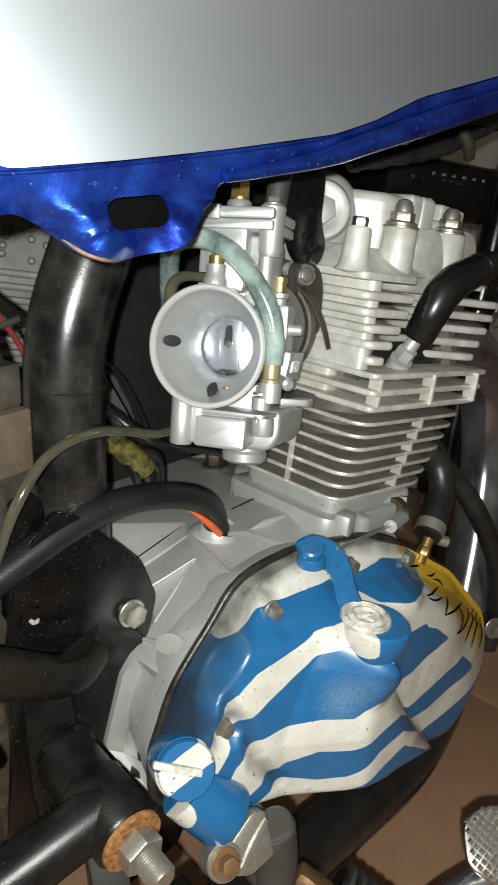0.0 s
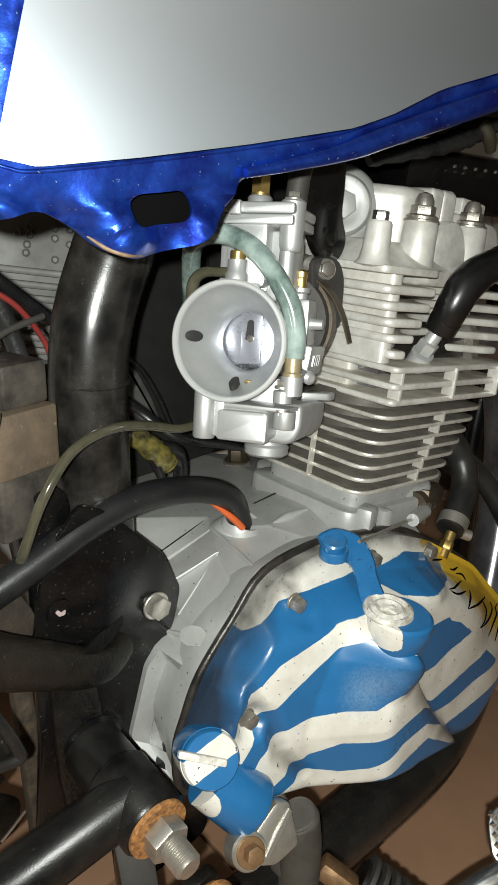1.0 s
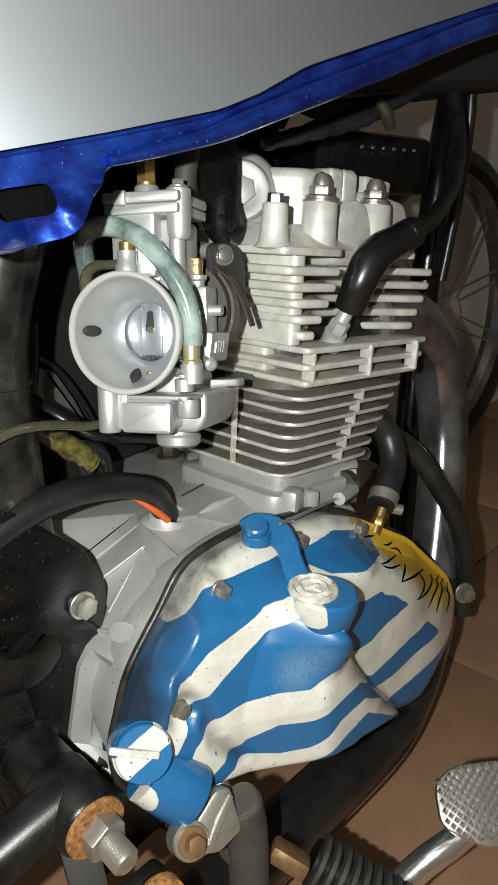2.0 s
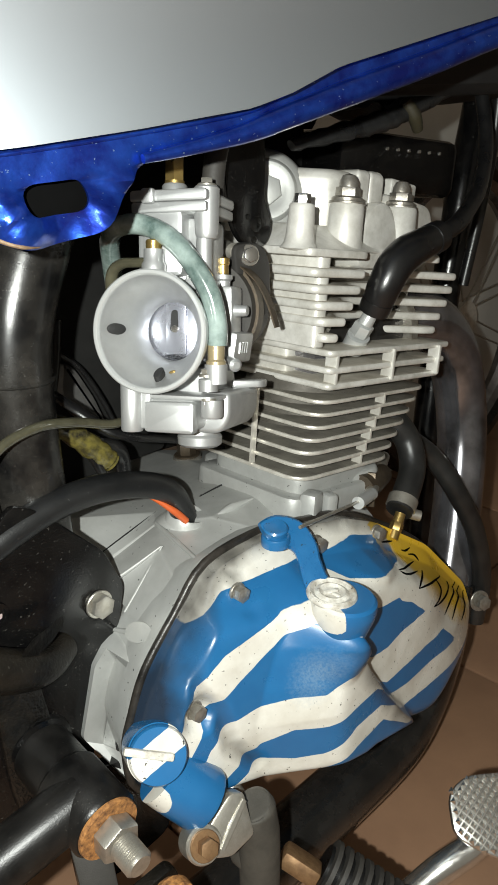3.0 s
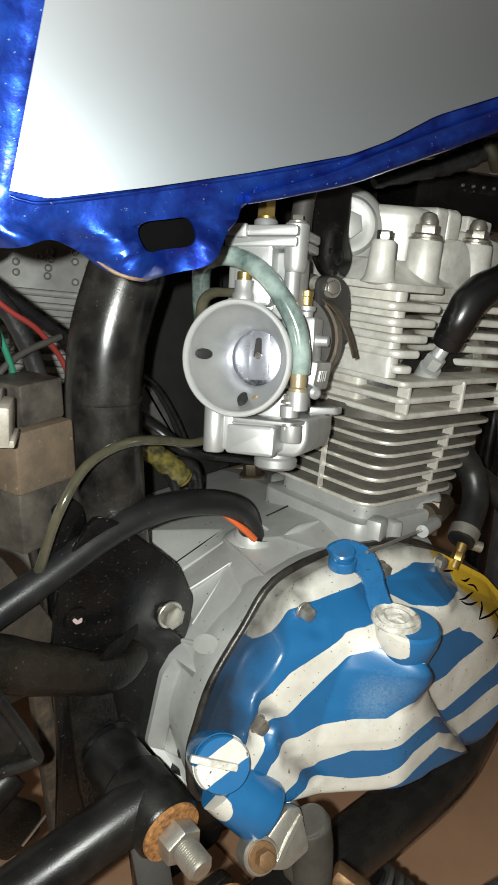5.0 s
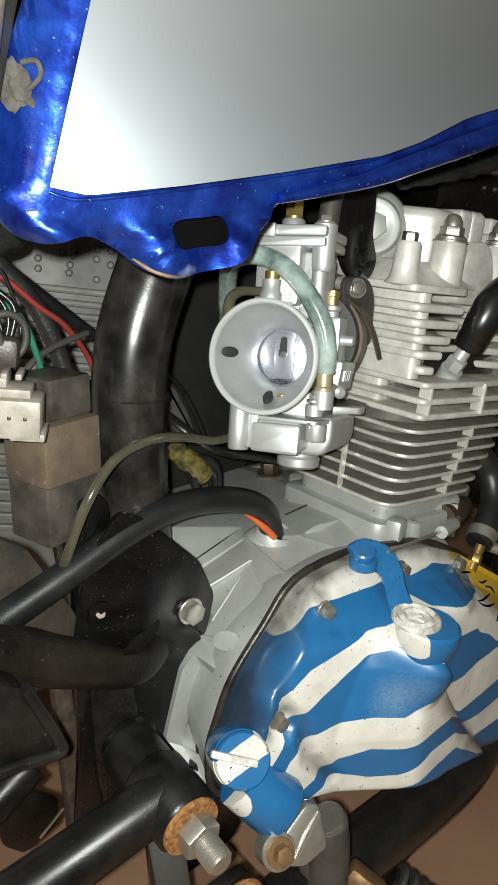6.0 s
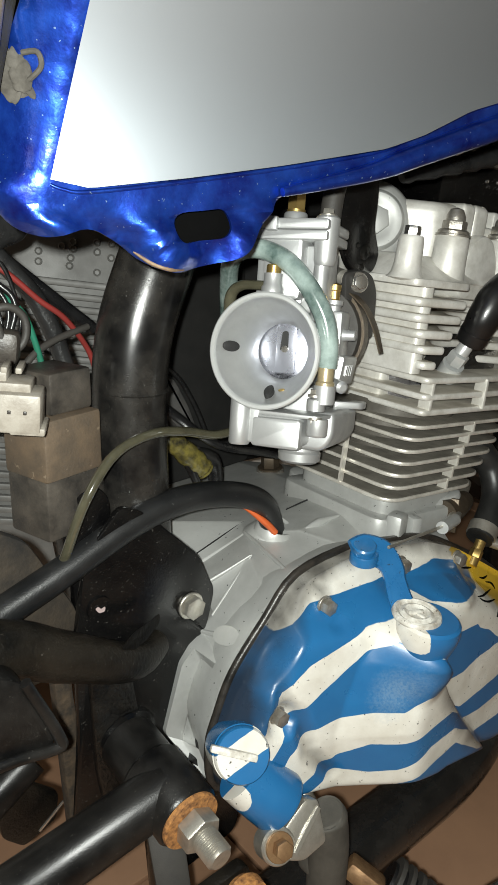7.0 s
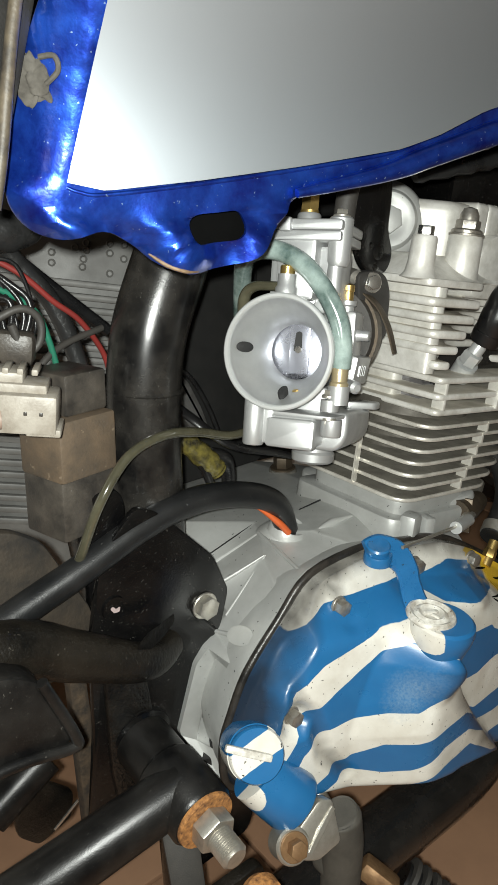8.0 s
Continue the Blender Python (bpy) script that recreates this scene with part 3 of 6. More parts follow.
BLUE, WHITE = (0.011, 0.100, 0.255), (0.72, 0.70, 0.64)


def striped_paint(name):
    mt = surface(name, WHITE, (0.48, 0.44, 0.37), 0.3, 0.0, 38, 0.65, 900, 0.04, spots=0.15, spot_col=(0.05, 0.045, 0.04), coat=0.35, spot_scale=480)
    nt = mt.node_tree
    nd, ln = nt.nodes, nt.links
    b = nd["Principled BSDF"]
    white = b.inputs["Base Color"].links[0].from_socket
    at = nd.new("ShaderNodeAttribute")
    at.attribute_name = "band"
    co, nz = nd.new("ShaderNodeTexCoord"), nd.new("ShaderNodeTexNoise")
    nz.inputs["Scale"].default_value = 90
    ln.new(co.outputs["Object"], nz.inputs["Vector"])
    wob = nd.new("ShaderNodeMath")
    wob.operation = "MULTIPLY_ADD"
    wob.inputs[1].default_value = 0.16
    ln.new(nz.outputs["Fac"], wob.inputs[0])
    ln.new(at.outputs["Fac"], wob.inputs[2])
    cr = nd.new("ShaderNodeMapRange")
    cr.inputs["From Min"].default_value, cr.inputs["From Max"].default_value = 0.065, 0.095
    ln.new(wob.outputs["Value"], cr.inputs["Value"])
    mix = nd.new("ShaderNodeMix")
    mix.data_type = "RGBA"
    n2 = nd.new("ShaderNodeTexNoise")
    n2.inputs["Scale"].default_value, n2.inputs["Detail"].default_value = 60, 5
    ln.new(co.outputs["Object"], n2.inputs["Vector"])
    bl = nd.new("ShaderNodeMix")
    bl.data_type = "RGBA"
    bl.inputs[6].default_value, bl.inputs[7].default_value = (*BLUE, 1), (0.018, 0.14, 0.33, 1)
    ln.new(n2.outputs["Fac"], bl.inputs["Factor"])
    ln.new(bl.outputs[2], mix.inputs[7])
    ln.new(cr.outputs["Result"], mix.inputs["Factor"])
    ln.new(white, mix.inputs[6])
    # ochre mane brushed along the upper front edge
    am = nd.new("ShaderNodeAttribute")
    am.attribute_name = "mane"
    w2 = nd.new("ShaderNodeMath")
    w2.operation = "MULTIPLY_ADD"
    w2.inputs[1].default_value = 0.010
    ln.new(nz.outputs["Fac"], w2.inputs[0])
    ln.new(am.outputs["Fac"], w2.inputs[2])
    mr = nd.new("ShaderNodeMapRange")
    mr.inputs["From Min"].default_value, mr.inputs["From Max"].default_value = -0.007, 0.013
    mr.inputs["To Min"].default_value, mr.inputs["To Max"].default_value = 1, 0
    ln.new(w2.outputs["Value"], mr.inputs["Value"])
    my = nd.new("ShaderNodeMix")
    my.data_type = "RGBA"
    my.inputs[7].default_value = (0.70, 0.44, 0.03, 1)
    ln.new(mr.outputs["Result"], my.inputs["Factor"])
    ln.new(mix.outputs[2], my.inputs[6])
    # oily grime crept in from the joint, and shade painted along step and creases
    ag, g1 = nd.new("ShaderNodeAttribute"), nd.new("ShaderNodeMath")
    ag.attribute_name = "grime_shade"
    g1.operation = "MULTIPLY_ADD"
    g1.inputs[1].default_value = -0.010
    ln.new(n2.outputs["Fac"], g1.inputs[0])
    ln.new(ag.outputs["Fac"], g1.inputs[2])
    gr = nd.new("ShaderNodeMapRange")
    gr.inputs["From Min"].default_value, gr.inputs["From Max"].default_value = -0.007, 0.004
    gr.inputs["To Min"].default_value, gr.inputs["To Max"].default_value = 0.88, 0
    ln.new(g1.outputs["Value"], gr.inputs["Value"])
    gm = nd.new("ShaderNodeMix")
    gm.data_type = "RGBA"
    gm.inputs[7].default_value = (0.014, 0.012, 0.010, 1)
    ln.new(gr.outputs["Result"], gm.inputs["Factor"])
    ln.new(my.outputs[2], gm.inputs[6])
    # paint rubbed thin on the crown below the filler, plus a painted torch highlight
    aw, w1 = nd.new("ShaderNodeAttribute"), nd.new("ShaderNodeMath")
    aw.attribute_name = "worn_sheen"
    w1.operation = "MULTIPLY"
    n5 = nd.new("ShaderNodeTexNoise")
    n5.inputs["Scale"].default_value, n5.inputs["Detail"].default_value = 700, 2
    ln.new(co.outputs["Object"], n5.inputs["Vector"])
    ln.new(aw.outputs["Fac"], w1.inputs[0])
    ln.new(n5.outputs["Fac"], w1.inputs[1])
    wr = nd.new("ShaderNodeMapRange")
    wr.inputs["From Min"].default_value, wr.inputs["From Max"].default_value = 0.10, 0.48
    wr.inputs["To Max"].default_value = 0.42
    ln.new(w1.outputs["Value"], wr.inputs["Value"])
    wm = nd.new("ShaderNodeMix")
    wm.data_type = "RGBA"
    wm.inputs[7].default_value = (0.22, 0.31, 0.40, 1)
    ln.new(wr.outputs["Result"], wm.inputs["Factor"])
    ln.new(gm.outputs[2], wm.inputs[6])
    ln.new(wm.outputs[2], b.inputs["Base Color"])
    return mt


M_STRIPE = striped_paint("striped_enamel")
M_BLUEP = surface("blue_enamel", BLUE, (0.018, 0.14, 0.33), 0.28, 0.0, 60, 0.7, 500, 0.12, spots=0.1, coat=0.8, coat_rough=0.16, spot_scale=480)
M_WHITEP = surface("worn_white_enamel", WHITE, (0.22, 0.18, 0.13), 0.4, 0.0, 120, 0.85, 800, 0.3, spots=0.2, spot_col=(0.1, 0.08, 0.06), coat=0.2)
part("gasket_edge", tube([(x, 0.2735, z) for x, z in [LOW_EDGE[-1]] + REAR_EDGE + TOP_EDGE], 0.0026, 10, 4), M_SOOT, engine, "sooty black joint edge")
side_cover = part("clutch_cover", cover_mesh(), M_STRIPE, engine, "side cover painted in blue and white stripes", 55)
for bx, bz in COVER_BOLTS:
    part("bolt", bolt_head(fr((bx, 0.2745 - cover_height(bx, bz), bz), (0, -1, 0)), 0.0085, 0.0055, 0.0058), M_BOLT, side_cover)


def on_cover(x, z, proud):
    return (x, 0.274 - max(cover_height(x, z), 0.0105) - proud, z)


# black pen strokes of the painted mane: root, belly and tip of each lock, swept back from the upper front edge
LOCKS = (
    ((0.419, 0.504), (0.391, 0.517), (0.377, 0.523)), ((0.407, 0.506), (0.383, 0.518), (0.378, 0.522)), ((0.418, 0.500), (0.397, 0.506), (0.389, 0.506)),
    ((0.457, 0.473), (0.410, 0.497), (0.389, 0.506)), ((0.435, 0.484), (0.439, 0.473), (0.412, 0.478)), ((0.477, 0.456), (0.449, 0.462), (0.414, 0.477)),
    ((0.498, 0.443), (0.463, 0.451), (0.437, 0.455)), ((0.505, 0.436), (0.471, 0.442), (0.450, 0.443)), ((0.514, 0.427), (0.499, 0.422), (0.477, 0.425)),
    ((0.402, 0.526), (0.393, 0.530), (0.386, 0.533)), ((0.425, 0.510), (0.416, 0.5125), (0.410, 0.516)), ((0.431, 0.498), (0.427, 0.504), (0.418, 0.509)))
for lock in LOCKS:
    run = smooth_line([Vector((x, 0, z)) for x, z in lock], 5)
    part("brush_stroke", tube([on_cover(p[0], p[2], 0.0001) for p in run], [0.0004, 0.0009, 0.0008, 0.0003], 6, 2), M_SHADEPEN, side_cover)
# oil filler: upright neck with a worn cap, clutch arm beside it
neck = part("filler_neck", join(
    lathe(fr((0.2865, 0.2185, 0.495), (0.08, -0.10, 1)), [(0, 0.038), (0.0150, 0.038), (0.0168, 0.0445), (0.0185, 0.0505), (0.0192, 0.0555), (0.0186, 0.0595), (0.0168, 0.0610), (0, 0.0610)], 48)), M_STRIPE, side_cover, "blue and white filler neck")
for f in ("band", "mane", "grime_shade", "worn_sheen"):
    lay = neck.data.attributes.new(f, "FLOAT", "POINT")
    lay.data.foreach_set("value", [(-100 * min((0.2785 - v.co.x) * 0.9 + (v.co.y - 0.2045) * 0.3, v.co.z - 0.5415) if f == "band" else (0.0 if f == "worn_sheen" else (0.05 if f == "mane" else 1.0))) for v in neck.data.vertices])
CAPF = fr((0.2868, 0.2190, 0.5555), (0.08, -0.10, 1), (0.8, -0.6, 0))
cap = part("filler_cap", join(
    lathe(CAPF, [(0, 0), (0.0146, 0), (0.0150, 0.0012), (0.0143, 0.0030), (0.0128, 0.0036), (0.0112, 0.0026), (0.0104, 0.0020), (0.0092, 0.0026), (0.0078, 0.0034), (0.0064, 0.0024), (0.0050, 0.0020), (0, 0.0022)], 40),
    block(CAPF @ pose(-0.0004, 0.0005, 0.0026, 4, 3, 20), 0.0105, 0.0030, 0.0022, 0.0010),
    block(CAPF @ pose(0.0020, -0.0026, 0.0022, 0, 6, -38), 0.0052, 0.0026, 0.0018, 0.0008)), M_WHITEP, side_cover, "worn white filler cap")
arm_pts = [(0.2745, 0.2590, 0.5870), (0.2835, 0.2565, 0.5865), (0.2915, 0.2510, 0.5825), (0.2942, 0.2450, 0.5755), (0.2920, 0.2395, 0.5690), (0.2890, 0.2330, 0.5615), (0.2885, 0.2270, 0.5540)]
lever = part("clutch_arm", join(
    strap(arm_pts, [0.015, 0.020, 0.0195, 0.0155, 0.0135, 0.0150, 0.0165], 0.0050, (-0.30, -0.62, 0.72)),
    lathe(fr((0.2815, 0.2575, 0.578), (0, -0.1, 1)), [(0, 0), (0.0088, 0), (0.0088, 0.005), (0.0082, 0.0062), (0, 0.0062)], 28)), M_BLUEP, side_cover, "blue painted release arm")
SCREW = fr((0.2815, 0.2570, 0.5885), (-0.12, -0.25, 1), (0.9, 0.4, 0))
screw = part("pivot_screw", lathe(SCREW, [(0, -0.003), (0.0074, -0.003), (0.0076, 0.0004), (0.0066, 0.0014), (0.0030, 0.0010), (0, 0.0004)], 28), M_BLUEP, lever)
# timing plug with a raised bar, strainer boss with its clamped cap below
def end_band(co):
    """One white stripe running aslant over the blue plug."""
    p = PLUG.inverted() @ co
    a = p.y * 0.8 - p.x * 0.6
    return -100 * min(a + 0.0045, 0.0085 - a)


PLUG = fr((0.1745, 0.2475, 0.5005), (-0.33, -0.80, 0.50), (0.9, -0.2, -0.35))
plug = part("inspection_plug", join(
    lathe(PLUG, [(0.0160, -0.020), (0.0163, 0.001), (0.0161, 0.003), (0.0156, 0.0034), (0.0156, 0.007), (0.0146, 0.0085), (0.0125, 0.0085), (0.0105, 0.0085), (0.0085, 0.0085), (0.0065, 0.0085), (0.0045, 0.0085), (0.0025, 0.0085), (0.0008, 0.0085), (0, 0.0085)], 64)), M_STRIPE, side_cover, "slotted blue and white plug")
for f in ("band", "mane", "grime_shade", "worn_sheen"):
    lay = plug.data.attributes.new(f, "FLOAT", "POINT")
    lay.data.foreach_set("value", [(end_band(v.co) if f == "band" else (0.0 if f == "worn_sheen" else (0.05 if f == "mane" else 1.0))) for v in plug.data.vertices])
part("bar", block(PLUG @ pose(-0.0055, 0.0015, 0.0095, 0, 0, -10), 0.027, 0.0042, 0.005, 0.0012), M_WHITEP, plug)
BOSS = fr((0.183, 0.247, 0.475), (0.53, -0.46, -0.71), (1, 0, 0))
boss = part("strainer_boss", lathe(BOSS, [(0, -0.01), (0.0172, -0.01), (0.0175, -0.006), (0.0178, -0.002), (0.0180, 0.002), (0.0182, 0.008), (0.0185, 0.0205), (0.0178, 0.0228), (0.0165, 0.023), (0.016, 0.018), (0, 0.018)], 40), M_STRIPE, side_cover, "blue painted cylindrical boss")
for f in ("band", "mane", "grime_shade", "worn_sheen"):
    lay = boss.data.attributes.new(f, "FLOAT", "POINT")
    lay.data.foreach_set("value", [(((v.co - Vector((0.165, 0.242, 0.478))).length - 0.0105) * 100 if f == "band" else (0.0 if f == "worn_sheen" else (0.05 if f == "mane" else 1.0))) for v in boss.data.vertices])
part("boss_mouth", lathe(BOSS, [(0, 0.0195), (0.0162, 0.0195), (0.0162, 0.0205), (0, 0.0205)], 32), M_LINER, boss)
CLAMP = fr((0.1895, 0.2215, 0.4505), (-0.18, -0.86, 0.48), (0.95, -0.2, -0.1))
part("cap", join(
    prism(CLAMP, rounded([(-0.012, -0.003), (-0.004, 0.004), (0.012, 0.016), (0.021, 0.014), (0.022, -0.010), (0.006, -0.016), (-0.006, -0.0125)], [0.005, 0.004, 0.003, 0.003, 0.003, 0.003, 0.005]), -0.012, 0, 0.0016),
    lathe(CLAMP @ pose(-0.009, -0.003, 0), [(0, -0.010), (0.0105, -0.010), (0.0105, 0.0012), (0.0095, 0.0024), (0, 0.0024)], 28),
    strap([CLAMP @ Vector((0.001, -0.010, 0.001)), CLAMP @ Vector((0.010, 0.0, 0.0015)), CLAMP @ Vector((0.020, 0.010, 0.001))], [0.003, 0.004, 0.003], 0.002, (-0.18, -0.86, 0.48))), M_STEEL, boss, "cast clamp plate")
part("bolt", bolt_head(CLAMP @ pose(-0.009, -0.003, 0.0024), 0.0095, 0.0065, 0.0085), M_RUSTB, boss, "rusty bolt head")

# ---- engine: cylinder and head, leaning ahead ----
LEAN = radians(10)
EU, EW = Vector((math.cos(LEAN), 0, -math.sin(LEAN))), Vector((math.sin(LEAN), 0, math.cos(LEAN)))
CYL = Matrix(((EU.x, 0, EW.x, 0.323), (0, 1, 0, 0.275), (EU.z, 0, EW.z, 0.599), (0, 0, 0, 1)))   # local x ahead, y across, z along the bore
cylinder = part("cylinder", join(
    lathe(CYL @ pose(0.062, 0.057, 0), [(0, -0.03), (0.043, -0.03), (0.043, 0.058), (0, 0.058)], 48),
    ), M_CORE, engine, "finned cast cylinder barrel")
part("fin_post", block(CYL @ pose(0.001, 0.045, 0.0255), 0.004, 0.0016, 0.052), M_FIN, cylinder)
for k in range(6):
    part("fin_web", block(CYL @ pose(0.066 + 0.004 * k, 0.006, 0.0082 * k + 0.004), 0.0016, 0.008, 0.0075), M_FIN, cylinder)
part("base_flange", join(
    prism(CYL, rounded([(0.002, 0.004), (0.104, 0.006), (0.104, 0.108), (0.002, 0.108)], 0.014), -0.034, -0.016, 0.003),
    prism(CYL, rounded([(0.012, 0.010), (0.094, 0.012), (0.094, 0.1), (0.012, 0.1)], 0.014), -0.018, -0.002, 0.002),
    block(CYL @ pose(0.018, 0.004, -0.022, 0, 0, 20), 0.016, 0.012, 0.02, 0.003),
    block(CYL @ pose(0.036, 0.004, -0.026, 0, 0, -10), 0.010, 0.012, 0.020, 0.003)), M_CASE, cylinder, "grey base flange")
# faces take the gap-darkened material, rims the bright one
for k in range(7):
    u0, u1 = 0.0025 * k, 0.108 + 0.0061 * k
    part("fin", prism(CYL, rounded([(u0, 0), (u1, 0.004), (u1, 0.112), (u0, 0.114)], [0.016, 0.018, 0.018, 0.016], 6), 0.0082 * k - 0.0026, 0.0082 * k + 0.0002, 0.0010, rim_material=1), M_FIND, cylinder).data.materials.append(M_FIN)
head = part("cylinder_head", join(
    prism(CYL, rounded([(0.012, 0.0085), (0.022, 0.0085), (0.030, 0.020), (0.05, 0.060), (0.012, 0.1)], 0.004), 0.083, 0.142),
    prism(CYL, rounded([(0.07, 0.062), (0.100, 0.046), (0.150, 0.034), (0.156, 0.1), (0.07, 0.1)], 0.006), 0.083, 0.142),
    prism(CYL, rounded([(0.030, 0.046), (0.052, 0.052), (0.075, 0.060), (0.14, 0.050), (0.14, 0.1), (0.030, 0.1)], 0.008), 0.054, 0.1435, 0.001),
    prism(CYL, rounded([(-0.006, 0.002), (0.05, 0.002), (0.08, 0.03), (0.12, 0.03), (0.160, 0.016), (0.165, 0.11), (-0.006, 0.11)], 0.006), 0.1385, 0.1435, 0.0014),
    *[block(CYL @ pose(u, 0.0055, 0.0690), 0.003, 0.010, 0.022, 0.0008) for u in (0.028, 0.09, 0.148)],
    ), M_ALU, engine, "pale cast-aluminium cylinder head")
HEAD_FINS = ((0.0580, 0.02, 0.156, 0), (0.0685, 0.02, 0.162, 0), (0.0795, 0.02, 0.166, 0), (0.0895, 0.014, 0.158, 0.026), (0.0995, 0.010, 0.163, 0.032), (0.1095, 0.006, 0.170, 0.038), (0.1195, 0.002, 0.175, 0.044), (0.1295, 0.0, 0.178, 0.047))
for w, u0, u1, un in HEAD_FINS:
    if un:
        o = [(u0, 0.002), (un, 0.0), (un + 0.003, 0.012), (un + 0.03, 0.036), (0.105, 0.034), (u1 - 0.012, 0.014), (u1, 0.012), (u1 + 0.004, 0.06), (u1, 0.115), (u0, 0.115)]
        rr = [0.008, 0.0025, 0.006, 0.012, 0.016, 0.01, 0.004, 0.003, 0.012, 0.008]
    else:
        o, rr = [(u0, 0), (u1, 0.004), (u1, 0.115), (u0, 0.115)], [0.006, 0.004, 0.012, 0.008]
    part("fin", prism(CYL, rounded(o, rr, 4), w - (0.0030 if un else 0.0022), w + (0.0026 if un else 0.0022), 0.0021 if un else 0.0017, 3, rim_material=1), M_ALUD, head).data.materials.append(M_ALU)
rocker = part("rocker_cover", join(
    prism(CYL, rounded([(-0.004, 0.006), (0.052, 0.006), (0.080, 0.020), (0.115, 0.016), (0.166, 0.018), (0.168, 0.1), (-0.004, 0.1)], 0.008), 0.1425, 0.158, 0.003, 3,
          top=rounded([(0.014, 0.036), (0.046, 0.030), (0.078, 0.032), (0.112, 0.034), (0.150, 0.036), (0.150, 0.1), (0.014, 0.1)], 0.008)),
    prism(CYL, rounded([(0.030, 0.056), (0.046, 0.034), (0.066, 0.030), (0.066, 0.095), (0.006, 0.095), (0.006, 0.078)], 0.006), 0.138, 0.194, 0.007, 3),
    prism(CYL @ pose(0, 0, 0), rounded([(0.067, 0.030), (0.081, 0.030), (0.081, 0.095), (0.067, 0.095)], 0.003), 0.132, 0.196, 0.004, 3),
    prism(CYL @ pose(0, 0, 0), rounded([(0.082, 0.031), (0.098, 0.031), (0.098, 0.095), (0.082, 0.095)], 0.003), 0.132, 0.1965, 0.005, 3),
    prism(CYL @ fr((0, 0.04, 0), (0, -1, 0)), rounded([(0.098, 0.132), (0.172, 0.132), (0.174, 0.166), (0.166, 0.180), (0.13, 0.184), (0.098, 0.184)], 0.010), -0.05, 0.004, 0.004),
    prism(CYL @ fr((0, 0.045, 0), (0, -1, 0)), rounded([(0.12, 0.17), (0.150, 0.17), (0.152, 0.194), (0.12, 0.196)], 0.003), -0.05, 0.004, 0.002),
    prism(CYL @ fr((0, 0.03, 0), (0, -1, 0)), rounded([(0.064, 0.132), (0.112, 0.132), (0.106, 0.162), (0.096, 0.176), (0.082, 0.177), (0.07, 0.165)], 0.010), -0.02, 0.008, 0.003),
    lathe(CYL @ pose(-0.001, 0.016, 0), [(0, 0.14), (0.0120, 0.1425), (0.0094, 0.146), (0.0084, 0.152), (0.0078, 0.1668), (0.0070, 0.1683), (0, 0.1683)], 28),
    lathe(CYL @ pose(0.048, 0.022, 0), [(0, 0.14), (0.0140, 0.1425), (0.0122, 0.145), (0.0116, 0.152), (0.0113, 0.171), (0.0105, 0.1725), (0, 0.1725)], 32),
    lathe(CYL @ pose(0.117, 0.03, 0), [(0, 0.14), (0.0155, 0.1425), (0.0135, 0.147), (0.0125, 0.174), (0.0115, 0.1755), (0, 0.1755)], 32)), M_ALU, engine, "pale cast rocker cover")
CAPM = CYL @ fr((0.016, 0.064, 0.177), (-0.62, -0.77, 0.1), (0, 0, 1))
part("tappet_cap", join(
    lathe(CAPM, [(0, -0.034), (0.032, -0.034), (0.0295, -0.014), (0.0265, -0.004), (0.0240, -0.0005), (0.0205, 0.0008), (0.0192, 0.0038), (0.0178, 0.0050), (0.0125, 0.0052), (0.0115, 0.0045), (0, 0.0045)], 48),
    prism(CAPM, hexagon(0.017), 0.004, 0.0085, 0.0016)), M_CASE, rocker)
part("bolt", bolt_head(CYL @ pose(-0.001, 0.016, 0.1680), 0.0085, 0.006, 0.0), M_CHROMEB, rocker, "bright bolt head")
for u, v, w in ((0.048, 0.022, 0.1722), (0.117, 0.03, 0.1752)):
    part("acorn_nut", join(bolt_head(CYL @ pose(u, v, w), 0.0140, 0.0085, 0.0118, 0.0085), lathe(CYL @ pose(u, v, w + 0.0015), [(0.0105, 0), (0.0105, 0.0018), (0.0085, 0.003), (0, 0.003)], 28)), M_BOLT, rocker, "dull domed nut on a washer")

# spark plug and its cap
plug_lead = thing("spark_plug_lead", (0.40, 0.27, 0.70), "black rubber spark plug cap with its ignition lead", "ignition lead")
part("spark_plug", join(
    lathe(fr((0.4035, 0.292, 0.672), (-0.1, -0.5, 0.75)), [(0, -0.01), (0.0080, -0.01), (0.0080, 0.003), (0, 0.003)], 20),
    prism(fr((0.4025, 0.288, 0.678), (0.05, -0.5, 0.75)), hexagon(0.0122), -0.003, 0.006, 0.001),
    lathe(fr((0.4030, 0.285, 0.683), (0.25, -0.4, 0.8)), [(0, 0), (0.0052, 0), (0.0050, 0.006), (0.0044, 0.007), (0.0044, 0.016), (0, 0.016)], 18)), M_RIM, plug_lead, "bright plated spark plug body")
BOOT = [(0.4045, 0.279, 0.692), (0.4050, 0.2755, 0.6995), (0.4060, 0.2715, 0.7090), (0.4130, 0.2690, 0.7205), (0.4255, 0.2685, 0.7270), (0.4400, 0.2695, 0.7295), (0.4560, 0.2710, 0.7315), (0.4680, 0.2720, 0.7330)]
part("cap", join(
    tube(BOOT, [0.0092, 0.0104, 0.0112, 0.0118, 0.0118, 0.0112, 0.0104, 0.0098], 26, 6),
    tube([BOOT[0], BOOT[1]], [0.0104, 0.0108], 26), tube([BOOT[-2], BOOT[-1]], [0.0110, 0.0108], 26)), M_CAPR, plug_lead, "black rubber cap")
